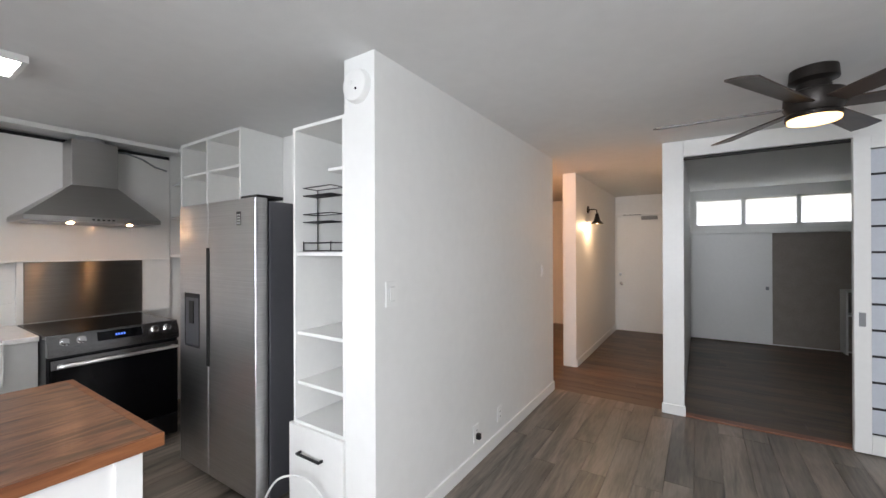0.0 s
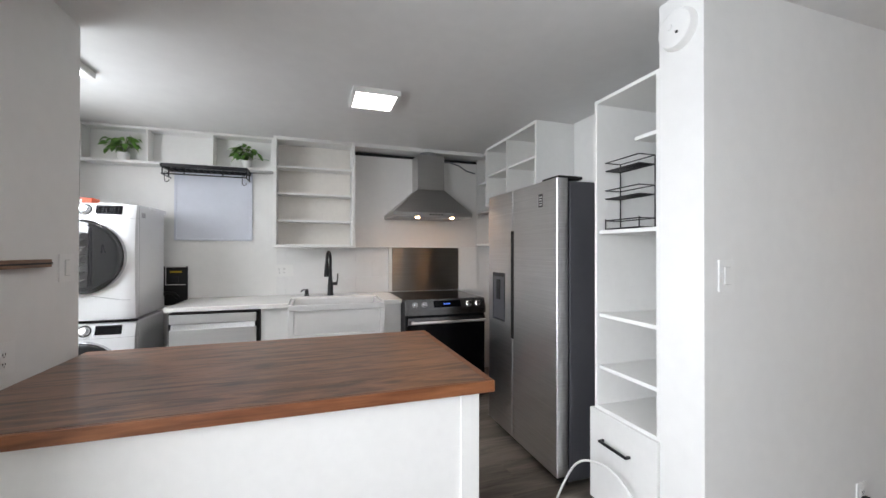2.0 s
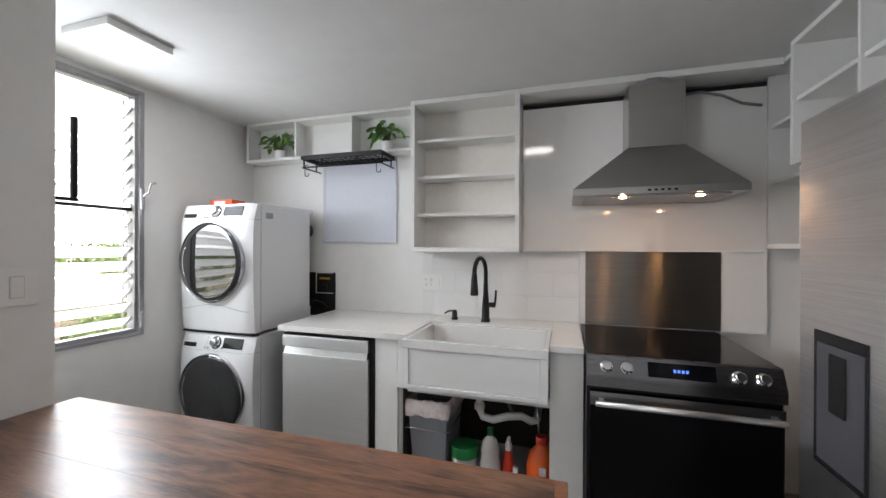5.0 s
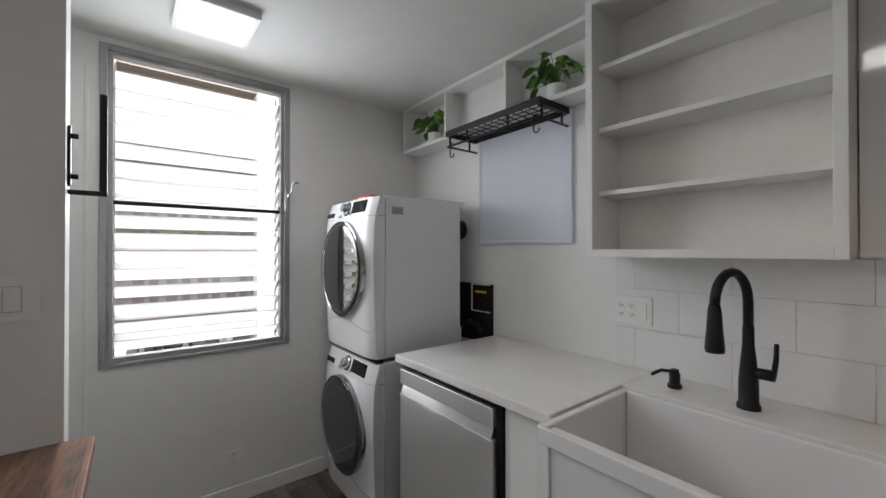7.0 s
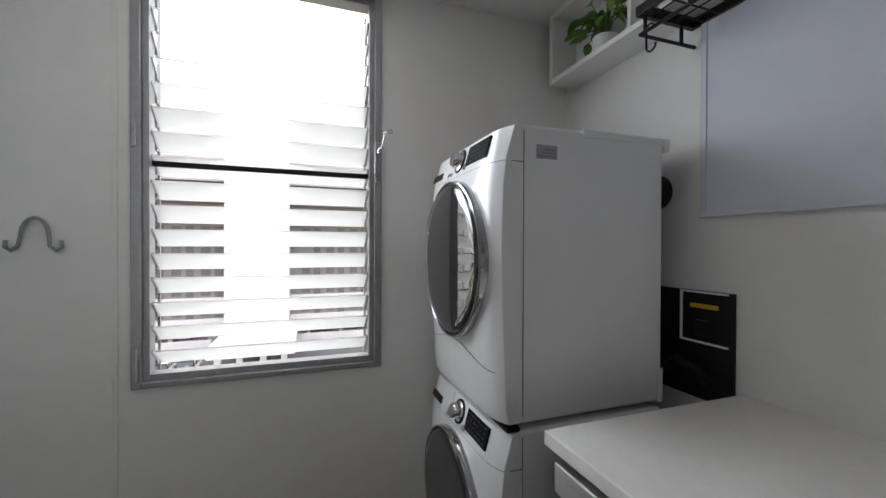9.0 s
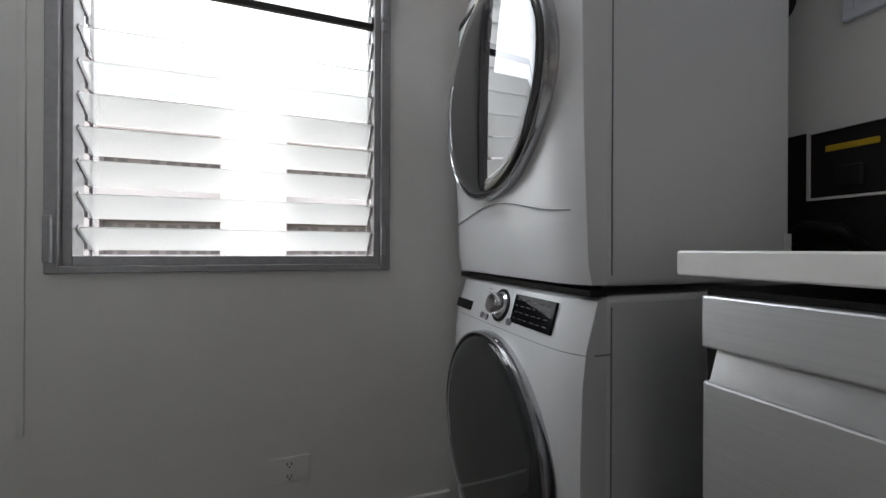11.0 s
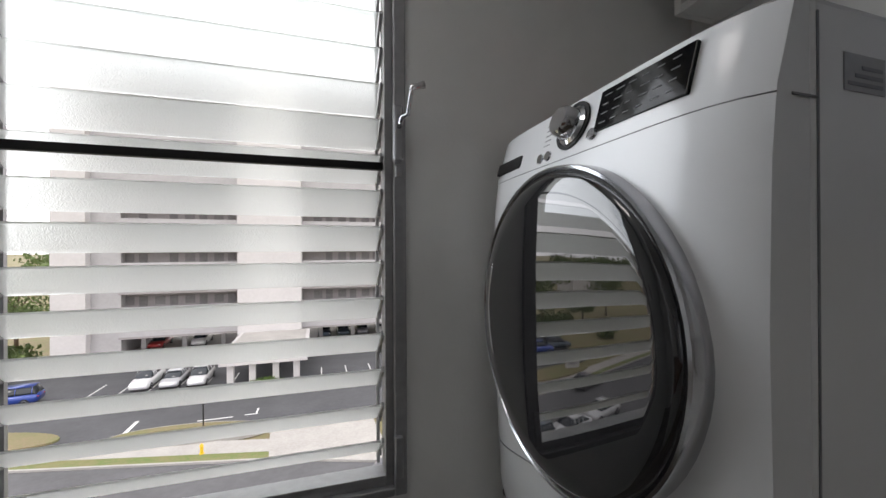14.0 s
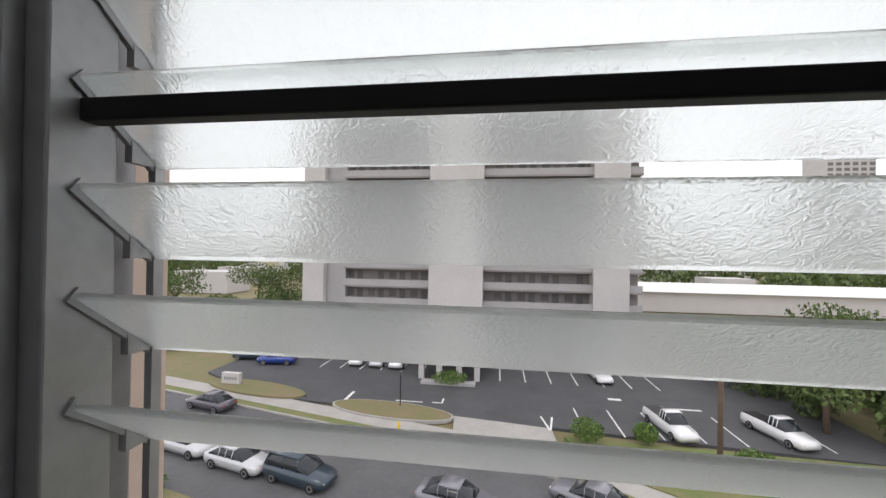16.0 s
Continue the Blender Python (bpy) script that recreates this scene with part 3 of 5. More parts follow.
open_case("wall_cabinet", -3.948, -3.72, -0.215, 0.537, 1.392, CH - 0.003, (2.168, 1.91, 1.65), (), "white open wall cabinet with three shelves", 0.03)
open_case("box_shelf", -3.948, -3.8, -1.72, -0.218, 2.12, CH - 0.003, (), (-1.24, -0.735), "white box shelf under the ceiling, three bays", 0.022, lining=WHITE)
open_case("fridge_cabinet", -3.55, -2.554, 1.88, 2.248, 1.83, CH - 0.003, (2.15,), (-3.08,), "white open cabinet above the fridge", 0.025, back="y")
open_case("corner_cabinet", -3.93, -3.56, 1.935, 2.248, 1.42, CH - 0.003, (1.8, 2.12), (), "white open corner cabinet", 0.025, back="y")

# ---- fridge ----
fr = thing("fridge", (-2.13, 1.85, 0), "stainless side-by-side fridge with water dispenser", "fridge")
FX0, FX1, FY = -2.585, -1.675, 1.47
into(block("body", FX0 + 0.005, FX1 - 0.005, FY + 0.09, 2.2, 0.02, 1.77, FRIDGE_SIDE, None, 0.006), fr)
mid = FX0 + 0.385
for x0, x1 in ((FX0, mid - 0.004), (mid + 0.004, FX1)):
    into(block("door", x0, x1, FY, FY + 0.078, 0.06, 1.785, STEEL_V, None, 0.006, 3), fr)
into(block("grip_recess", mid - 0.02, mid + 0.02, FY - 0.002, FY + 0.004, 0.75, 1.5, DARK), fr)
into(block("plinth", FX0 + 0.02, FX1 - 0.02, FY + 0.06, FY + 0.09, 0.0, 0.06, DARK), fr)
into(block("hinge_cover", FX1 - 0.2, FX1 - 0.03, FY + 0.03, FY + 0.2, 1.786, 1.805, DARK, None, 0.004), fr)
dx0, dx1 = mid - 0.31, mid - 0.11
into(blocks("dispenser", [(dx0, dx1, FY - 0.003, FY + 0.02, 1.17, 1.2), (dx0, dx0 + 0.012, FY - 0.003, FY + 0.02, 0.86, 1.17), (dx1 - 0.012, dx1, FY - 0.003, FY + 0.02, 0.86, 1.17), (dx0, dx1, FY - 0.003, FY + 0.02, 0.845, 0.86)], BLACK, None, 0.002), fr)
into(block("dispenser_well", dx0 + 0.012, dx1 - 0.012, FY - 0.002, FY + 0.001, 0.86, 1.17, FRIDGE_SIDE), fr)
into(block("dispenser_lever", dx0 + 0.07, dx0 + 0.13, FY - 0.008, FY - 0.002, 1.0, 1.15, DARK, None, 0.003), fr)
into(block("sticker", FX1 - 0.19, FX1 - 0.145, FY - 0.0016, FY - 0.0002, 1.63, 1.71, DARK), fr)
into(blocks("sticker_print", [(FX1 - 0.184, FX1 - 0.151, FY - 0.0024, FY - 0.0016, 1.64 + 0.016 * k, 1.646 + 0.016 * k) for k in range(4)], PLATE), fr)

# ---- pantry niche ----
ni = open_case("pantry_shelf", -1.522, -1.102, 1.605, 2.248, 0.513, 2.175, (0.735, 1.015, 1.462), (), "tall white open pantry shelf beside the fridge", 0.018, back="y", lining=WHITE)
into(block("drawer_box", -1.52, -1.104, 1.62, 2.248, 0.02, 0.512, WHITE), ni)
into(block("drawer_front", -1.54, -1.104, 1.588, 1.618, 0.03, 0.513, WHITE, None, 0.003), ni)
into(blocks("handle", [(-1.44, -1.25, 1.555, 1.566, 0.368, 0.38), (-1.44, -1.428, 1.566, 1.588, 0.368, 0.38), (-1.262, -1.25, 1.566, 1.588, 0.368, 0.38)], BLACK, None, 0.002), ni)

# ---- island ----
isl = thing("kitchen_island", (-1.7, -0.05, 0), "white kitchen island with a stained wood top", "island")
IX0, IX1, IY0, IY1, IT = -2.18, -1.155, -0.925, 0.827, 0.852
into(blocks("body", [(IX0 + 0.04, IX1 - 0.04, IY0, IY1 - 0.06, 0.0, IT - 0.046)], WHITE, None, 0.003), isl)
into(blocks("end_frame", [(IX1 - 0.04, IX1 - 0.028, IY1 - 0.13, IY1 - 0.055, 0.0, IT - 0.046), (IX1 - 0.04, IX1 - 0.028, IY0, IY1 - 0.13, 0.0, 0.1), (IX0 + 0.04, IX1 - 0.04, IY1 - 0.06, IY1 - 0.048, 0.0, 0.1)], WHITE, None, 0.002), isl)
N = 7
bw = (IX1 - IX0 - 0.03) / N
for i in range(N):
    x0 = IX0 + 0.015 + i * bw
    into(block("board", x0, x0 + bw - 0.0002, IY0, IY1 - 0.03, IT - 0.045, IT, ISLAND_WOOD, None, 0.0004, 1), isl)
into(block("edge_strip", IX1 - 0.015, IX1, IY0, IY1, IT - 0.045, IT - 0.0005, EDGE_WOOD, None, 0.002), isl)
into(block("edge_strip", IX0, IX0 + 0.015, IY0, IY1, IT - 0.045, IT - 0.0005, EDGE_WOOD, None, 0.002), isl)
into(block("edge_strip", IX0 + 0.015, IX1 - 0.015, IY1 - 0.03, IY1, IT - 0.045, IT - 0.0005, EDGE_WOOD, None, 0.002), isl)

# ---- washer and dryer ----


def laundry(name, z0, z1, glass, label, group):
    """A front-loading machine; its face looks along +x."""
    y0, y1 = -1.735, -1.11
    w = thing(name, (-3.55, (y0 + y1) / 2, z0), label, "washer" if glass == DOORGL else "dryer", group)
    h = z1 - z0
    into(block("body", -3.822, -3.285, y0, y1, z0 + 0.008, z1, ENAMEL, None, 0.012, 3), w)
    out = [(-3.29, z0 + 0.012), (-3.226, z0 + 0.012), (-3.217, z0 + 0.05), (-3.205, z0 + h * 0.35), (-3.2, z0 + h * 0.6), (-3.205, z0 + h * 0.8), (-3.213, z1 - 0.1), (-3.24, z1 - 0.008), (-3.25, z1 - 0.003), (-3.29, z1 - 0.003)]
    bf = bmesh.new()
    rings = []
    for k in range(25):
        u = -1 + k / 12
        back = 0.03 * abs(u) ** 8
        rings.append([bf.verts.new((x - (back if x > -3.28 else 0), (y0 + y1) / 2 + u * (y1 - y0 - 0.004) / 2, z)) for x, z in out])
    for ra, rb in zip(rings, rings[1:]):
        for k in range(len(out)):
            q = (k + 1) % len(out)
            bf.faces.new((ra[k], ra[q], rb[q], rb[k]))
    bf.faces.new(rings[0])
    bf.faces.new(rings[-1][::-1])
    fo = mesh_ob("front", bf, ENAMEL, None, True)
    fo.data.set_sharp_from_angle(angle=radians(38))
    into(fo, w)
    into(blocks("seam", [(-3.3, -3.297, y1, y1 + 0.0012, z0 + 0.03, z1 - 0.02), (-3.3, -3.26, y1, y1 + 0.0012, z1 - 0.11, z1 - 0.1075)], GREYP), w)
    yc, zc = (y0 + y1) / 2, z1 - 0.393
    into(lathe("door_ring", [(0.27, -3.215), (0.27, -3.19), (0.268, -3.183), (0.264, -3.181), (0.26, -3.186), (0.26, -3.205)], RINGM, at=(0, yc, zc), axis="x", seg=64), w)
    into(lathe("door_bezel", [(0.26, -3.205), (0.26, -3.188), (0.257, -3.187), (0.254, -3.191)], DARK, at=(0, yc, zc), axis="x", seg=64), w)
    into(lathe("door_glass", [(0.258, -3.19), (0.254, -3.182), (0.247, -3.1775), (0.22, -3.176), (0.12, -3.1745), (0.06, -3.174), (0.0001, -3.1738)], glass, at=(0, yc, zc), axis="x", seg=72), w)
    grip = [(-3.178, yc - 0.228 * math.cos(a), zc + 0.228 * math.sin(a)) for a in (radians(-26 + 52 * k / 12) for k in range(13))]
    into(tube("door_grip", grip, [0.002] + [0.004] * 11 + [0.002], CHROME, None, 6), w)
    into(tube("panel_seam", [(-3.2128 - 0.03 * abs(k / 12 - 1) ** 8, y0 + 0.002 + (y1 - y0 - 0.004) * k / 24, z1 - 0.108) for k in range(25)], 0.0012, GREYP, None, 4), w)
    wave = [(-3.209 - 0.03 * abs(k / 12 - 1) ** 8, y0 + 0.01 + (y1 - y0 - 0.02) * k / 24, z0 + h * 0.2 - 0.02 * math.cos(2 * math.pi * k / 24)) for k in range(25)]
    into(tube("front_seam", wave, 0.0015, GREYP, None, 4), w)
    yk = -1.41
    knob = lathe("dial", [(0.034, -0.002), (0.034, 0.004), (0.028, 0.008), (0.026, 0.028), (0.022, 0.033), (0.0001, 0.033)], CHROME, seg=32)
    knob.matrix_world = pose(-3.226, yk, z1 - 0.054, 0, 74, 0)
    into(knob, w)
    ring = lathe("dial_ring", [(0.042, -0.003), (0.042, 0.003), (0.035, 0.003), (0.035, -0.003)], DARK, seg=32)
    ring.matrix_world = pose(-3.226, yk, z1 - 0.054, 0, 74, 0)
    into(ring, w)
    disp = block("display", -0.034, 0.034, -0.08, 0.08, -0.004, 0.003, BLACKGL, None, 0.001)
    disp.matrix_world = pose(-3.2275, yk + 0.142, z1 - 0.052, 0, 74, 0)
    into(disp, w)
    marks = bmesh.new()
    rnd = random.Random(int(z1 * 100))
    for r in range(4):
        for k in range(6):
            add_box(marks, -0.024 + r * 0.015, -0.0222 + r * 0.015, -0.07 + k * 0.024, -0.06 + k * 0.024 + rnd.random() * 0.007, 0.003, 0.0036)
    mk = tagged(mesh_ob("display_print", marks, PRINT), kind="stuff")
    mk.matrix_world = disp.matrix_world
    into(mk, w)
    slot = block("drawer_slot", -0.014, 0.014, -0.06, 0.05, -0.003, 0.002, DARK, None, 0.004)
    slot.matrix_world = pose(-3.219, -1.625, z1 - 0.078, 0, 74, 0)
    into(slot, w)
    dots = bmesh.new()
    for k, (yy, dz) in enumerate(((yk + 0.06, 0.085), (yk - 0.06, 0.092), (yk - 0.085, 0.092))):
        bmesh.ops.create_cone(dots, cap_ends=True, segments=14, radius1=0.011, radius2=0.009, depth=0.008, matrix=pose(-3.216, yy, z1 - dz, 0, 74, 0))
    into(tagged(mesh_ob("button", dots, CHROME), kind="stuff"), w)
    tick = bmesh.new()
    for yy, n_ in ((yk - 0.075, 6), (yk + 0.07, 6)):
        for k in range(n_):
            m = pose(-3.2365 + 0.0028 * k, yy, z1 - 0.02 - 0.0097 * k, 0, 74, 0)
            bmesh.ops.create_cube(tick, size=1, matrix=m @ Matrix.Diagonal((0.0012, 0.02, 0.0024, 1)))
    into(tagged(mesh_ob("dial_print", tick, GREYP), kind="stuff"), w)
    return w


wm = laundry("washer", 0.0, 0.832, DOORGL, "white front-loading washer with a dark door", "stacked laundry machines")
dr = laundry("dryer", 0.842, 1.708, PALEGL, "white front-loading dryer stacked on the washer", "stacked laundry machines")
into(block("stacking_strip", -3.29, -3.25, -1.735, -1.11, 0.8325, 0.8445, DARK), dr)
into(block("lid", -3.825, -3.5, -1.737, -1.1075, 1.687, 1.7125, ENAMEL, None, 0.004), dr)
into(block("top_cap", -3.85, -3.826, -1.736, -1.1065, 1.672, 1.713, ENAMEL, None, 0.004), dr)
into(block("corner_guard", -3.824, -3.8, -1.1098, -1.1075, 0.85, 0.96, ENAMEL, None, 0.001), dr)
into(lathe("foot", [(0.018, 0.833), (0.018, 0.85)], DARK, at=(-3.28, -1.14, 0), seg=12), dr)
into(lathe("vent", [(0.06, -3.9), (0.06, -3.822)], DARK, at=(0, -1.2, 1.55), axis="x", seg=24), dr)
into(block("rating_label", -3.41, -3.34, -1.1099, -1.1088, 1.612, 1.652, ALU), dr)
into(blocks("label_print", [(-3.405, -3.345 - 0.012 * k, -1.1088, -1.1082, 1.618 + 0.009 * k, 1.622 + 0.009 * k) for k in range(3)], GREYP), dr)
# ---- ceiling lamps ----


def led_panel(x0, x1, y0, y1):
    c = thing("ceiling_lamp", ((x0 + x1) / 2, (y0 + y1) / 2, CH - 0.03), "square white flush LED ceiling lamp, switched on", "lamp", "flush ceiling lamps")
    w = 0.022
    into(blocks("frame", [(x0, x0 + w, y0, y1, CH - 0.035, CH), (x1 - w, x1, y0, y1, CH - 0.035, CH), (x0 + w, x1 - w, y0, y0 + w, CH - 0.035, CH), (x0 + w, x1 - w, y1 - w, y1, CH - 0.035, CH)], WHITE, None, 0.002), c)
    into(block("diffuser", x0 + w, x1 - w, y0 + w, y1 - w, CH - 0.03, CH - 0.02, LED), c)


led_panel(-2.69, -2.36, 0.39, 0.71)
led_panel(-2.7, -2.395, -1.435, -1.125)

# ---- backsplash tiles ----
bs = setting(thing("backsplash_tiles", (-3.94, 0.35, 0.92)), "glossy white tile backsplash", "backsplash")
into(block("grout_bed", -3.9495, -3.944, -0.2, 0.91, CT, 1.4, GROUT), bs)
TW, TH = 0.343, 0.168
for r in range(3):
    z0, z1 = CT + 0.001 + r * TH, min(CT + (r + 1) * TH, 1.39)
    y = -0.29 + (0 if r % 2 else -TW / 2)
    while y < 0.91:
        a, b = max(y, -0.2), min(y + TW, 0.909)
        if b - a > 0.02:
            into(block("tile", -3.944, -3.937, a + 0.0005, b - 0.0005, z0, z1, TILE, None, 0.0007, 1), bs)
        y += TW

# ---- tap, soap pump ----
tp = thing("kitchen_tap", (-3.79, 0.307, CT), "matt black pull-down kitchen tap", "tap")
into(lathe("base", [(0.032, 0.0), (0.032, 0.012), (0.027, 0.02), (0.026, 0.09), (0.021, 0.15), (0.016, 0.2), (0.015, 0.26)], BLACK, at=(-3.79, 0.307, CT), seg=24), tp)
arc = [(-3.79, 0.307, CT + 0.25)]
for k in range(11):
    a = math.pi * k / 10
    arc.append((-3.79 + 0.085 * (1 - math.cos(a)), 0.307 - 0.02 * (1 - math.cos(a)), CT + 0.335 + 0.095 * math.sin(a)))
into(tube("spout", arc, 0.014, BLACK, None, 12), tp)
ex, ey = -3.79 + 0.17, 0.307 - 0.04
into(lathe("spray_head", [(0.015, 0.0), (0.018, -0.02), (0.021, -0.07), (0.026, -0.13), (0.024, -0.14), (0.0001, -0.14)], BLACK, at=(ex, ey, CT + 0.335), seg=20), tp)
into(tube("lever", [(-3.79, 0.325, CT + 0.115), (-3.79, 0.372, CT + 0.115)], 0.017, BLACK, None, 12), tp)
into(tube("lever_blade", [(-3.79, 0.368, CT + 0.11), (-3.785, 0.376, CT + 0.17), (-3.78, 0.378, CT + 0.215)], [0.008, 0.007, 0.006], BLACK, None, 8), tp)
sp = thing("soap_dispenser", (-3.81, 0.085, CT), "matt black soap dispenser in the counter", "soap dispenser")
into(lathe("base", [(0.024, 0), (0.024, 0.012), (0.018, 0.016), (0.018, 0.05), (0.014, 0.056), (0.014, 0.066), (0.0001, 0.068)], BLACK, at=(-3.81, 0.085, CT), seg=20), sp)
into(tube("nozzle", [(-3.81, 0.085, CT + 0.058), (-3.77, 0.055, CT + 0.064), (-3.74, 0.035, CT + 0.05)], 0.006, BLACK), sp)

# ---- plates, switches, outlets ----


def plate(name, at, axis, sign, w, h, label, category, kind_=0):
    """A cover plate on a wall; axis is the wall's normal."""
    p = thing(name, at, label, category)
    def bx(nm, u0, u1, v0, v1, d0, d1, m_):
        x, y, z = at
        d0, d1 = sorted((sign * d0, sign * d1))
        r = (x + d0, x + d1, y + u0, y + u1, z + v0, z + v1) if axis == "x" else (x + u0, x + u1, y + d0, y + d1, z + v0, z + v1)
        into(block(nm, *r, m_, None, 0.0012), p)
    bx("plate", -w / 2, w / 2, -h / 2, h / 2, 0, 0.006, PLATE)
    if kind_ == 0:
        bx("rocker_gap", -0.0195, 0.0195, -0.0365, 0.0365, 0.006, 0.0068, GAP)
        bx("rocker", -0.017, 0.017, -0.034, 0.034, 0.0068, 0.011, PLATE)
    else:
        cols = (-0.045, 0.0) if kind_ == 2 else (0.0,)
        for c in cols:
            bx("socket_face", c - 0.017, c + 0.017, -0.034, 0.034, 0.006, 0.008, PLATE)
            for v in (-0.018, 0.018):
                for du in (-0.006, 0.006):
                    bx("slot", c + du - 0.0012, c + du + 0.0012, v - 0.004, v + 0.005, 0.008, 0.0086, DARK)
                bx("slot", c - 0.002, c + 0.002, v - 0.011, v - 0.007, 0.008, 0.0086, DARK)
        if kind_ == 2:
            bx("rocker", 0.03, 0.062, -0.034, 0.034, 0.006, 0.01, PLATE)
    return p


plate("outlet", (-3.937, -0.128, 1.165), "x", 1, 0.165, 0.115, "white double outlet with switch on tiles", "outlet", 2)
plate("light_switch", (-0.893, 1.72, 1.262), "x", 1, 0.085, 0.125, "white rocker light switch on the wall", "switch")
plate("light_switch", (-0.893, 3.98, 1.27), "x", 1, 0.075, 0.115, "white rocker light switch on the wall", "switch")
wall_outlet = plate("outlet", (-0.893, 2.6, 0.215), "x", 1, 0.075, 0.115, "white wall outlet with a black plug near the floor", "outlet", 1)
into(block("plug", -0.885, -0.855, 2.583, 2.617, 0.178, 0.216, DARK, None, 0.006), wall_outlet)
plate("cable_outlet", (-0.893, 2.98, 0.215), "x", 1, 0.075, 0.115, "white cable wall plate near the floor", "outlet", 1)
plate("outlet", (-2.715, -1.79, 0.254), "y", 1, 0.115, 0.075, "white wall outlet below the window", "outlet", 1)
plate("light_switch", (-2.005, -0.93, 1.28), "y", 1, 0.115, 0.125, "white rocker light switch on the stub wall", "switch")
plate("outlet", (-1.62, -0.93, 0.96), "y", 1, 0.12, 0.12, "white wall outlet above the island", "outlet", 1)

# ---- hatch board, dark utility recess ----
hb = thing("hatch_board", (-3.95, -0.74, 1.455), "pale blue-grey board on the kitchen wall", "panel")
into(block("board", -3.9495, -3.938, -1.07, -0.418, 1.455, 2.118, BLIND, None, 0.002), hb)
into(blocks("rim", [(-3.938, -3.932, -1.07, -0.418, 1.455, 1.475), (-3.938, -3.932, -0.45, -0.418, 1.475, 2.118), (-3.938, -3.934, -1.07, -1.05, 1.475, 2.118)], BLIND, None, 0.002), hb)
ub = thing("valve_box", (-3.945, -1.1, 0.92), "dark utility recess with a laundry valve box", "utility box")
# flat sheet on the wall; its black colour gives the hole's darkness
into(block("recess_shade", -3.9495, -3.938, -1.26, -0.96, 0.86, 1.215, DARK, None, 0.002), ub)
into(blocks("box_rim", [(-3.938, -3.93, -1.135, -1.13, 1.044, 1.214), (-3.938, -3.93, -1.13, -0.975, 1.044, 1.05), (-3.938, -3.93, -1.13, -0.975, 1.208, 1.214)], PLATE), ub)
into(block("yellow_tag", -3.938, -3.932, -1.1, -1.005, 1.158, 1.173, mat("yellow_tag", (0.6, 0.38, 0.01), 0.5, vary=0.1), None, 0.003), ub)
into(block("valve_lever", -3.938, -3.925, -1.08, -1.03, 1.07, 1.12, BLACK, None, 0.004), ub)
tagged(tube("drain_hose", [(-3.925, -1.03, 0.925), (-3.9, -1.06, 0.97), (-3.9, -1.12, 0.98), (-3.91, -1.18, 0.93)], 0.016, DARK), "black rubber hose behind the machines", "hose")

# ---- hanging rack ----
rk = thing("hanging_rack", (-3.83, -0.77, 2.1), "black wire rack with two S hooks", "rack")
RX0, RX1, RY0, RY1, RZ = -3.945, -3.7, -1.11, -0.43, 2.085
into(blocks("frame", [(RX0, RX1, RY0, RY0 + 0.018, RZ, RZ + 0.032), (RX0, RX1, RY1 - 0.018, RY1, RZ, RZ + 0.032), (RX0, RX0 + 0.014, RY0 + 0.018, RY1 - 0.018, RZ, RZ + 0.032), (RX1 - 0.014, RX1, RY0 + 0.018, RY1 - 0.018, RZ, RZ + 0.032)], BLACK, None, 0.002), rk)
lines = [[(RX0 + 0.01, RY0 + 0.05 * k, RZ + 0.006), (RX1 - 0.01, RY0 + 0.05 * k, RZ + 0.006)] for k in range(1, 14)]
lines += [[(RX0 + 0.048 * k, RY0 + 0.01, RZ + 0.008), (RX0 + 0.048 * k, RY1 - 0.01, RZ + 0.008)] for k in range(1, 5)]
into(tubes("wire_grid", lines, 0.0028, BLACK), rk)
low = RZ - 0.058
into(tube("hook_rail", [(RX0, RY0 + 0.01, low), (RX1 - 0.01, RY0 + 0.01, low), (RX1 - 0.01, RY1 - 0.01, low), (RX0, RY1 - 0.01, low)], 0.006, BLACK, None, 8), rk)
for x, y in ((RX1 - 0.01, RY0 + 0.18), (RX1 - 0.01, RY1 - 0.2), (RX0 + 0.06, RY0 + 0.01), (RX1 - 0.03, RY1 - 0.01), (RX0 + 0.06, RY1 - 0.01), (RX1 - 0.03, RY0 + 0.01)):
    into(tube("strut", [(x, y, low), (x, y, RZ + 0.004)], 0.006, BLACK, None, 8), rk)


def s_hook(x, y, z, r=0.017, name="s_hook"):
    pts = []
    for k in range(9):
        a = math.pi * (0.15 + 0.9 * k / 8)
        pts.append((x, y + r * 0.8 * math.cos(a), z + r * math.sin(a) * 0.8))
    for k in range(9):
        a = math.pi * (1 - 0.0 + 1.05 * k / 8)
        pts.append((x, y + r * 0.3 + r * math.cos(a) - r * 0.3 + 0.004, z - 0.055 + r * math.sin(a)))
    ob = tube(name, pts, 0.0032, BLACK, None, 6)
    return tagged(ob, "black metal S hook hanging from the rack", "hook", "S hooks")


s_hook(RX1 - 0.012, RY0 + 0.045, low + 0.003)
s_hook(RX1 - 0.012, RY1 - 0.03, low + 0.003)

# ---- plants ----


def leaf_shape(bm, m, length, width):
    n_ = 5
    mid_, left, right = [], [], []
    for k in range(n_ + 1):
        u = k / n_
        w_ = width * math.sin(math.pi * min(1, u * 0.92 + 0.06)) ** 0.8 * (1 - 0.35 * u)
        zc_ = -0.5 * length * u * u * 0.6
        mid_.append(bm.verts.new(m @ Vector((u * length, 0, zc_))))
        left.append(bm.verts.new(m @ Vector((u * length, w_, zc_ + w_ * 0.25))))
        right.append(bm.verts.new(m @ Vector((u * length, -w_, zc_ + w_ * 0.25))))
    for k in range(n_):
        bm.faces.new((mid_[k], mid_[k + 1], left[k + 1], left[k]))
        bm.faces.new((right[k], right[k + 1], mid_[k + 1], mid_[k]))


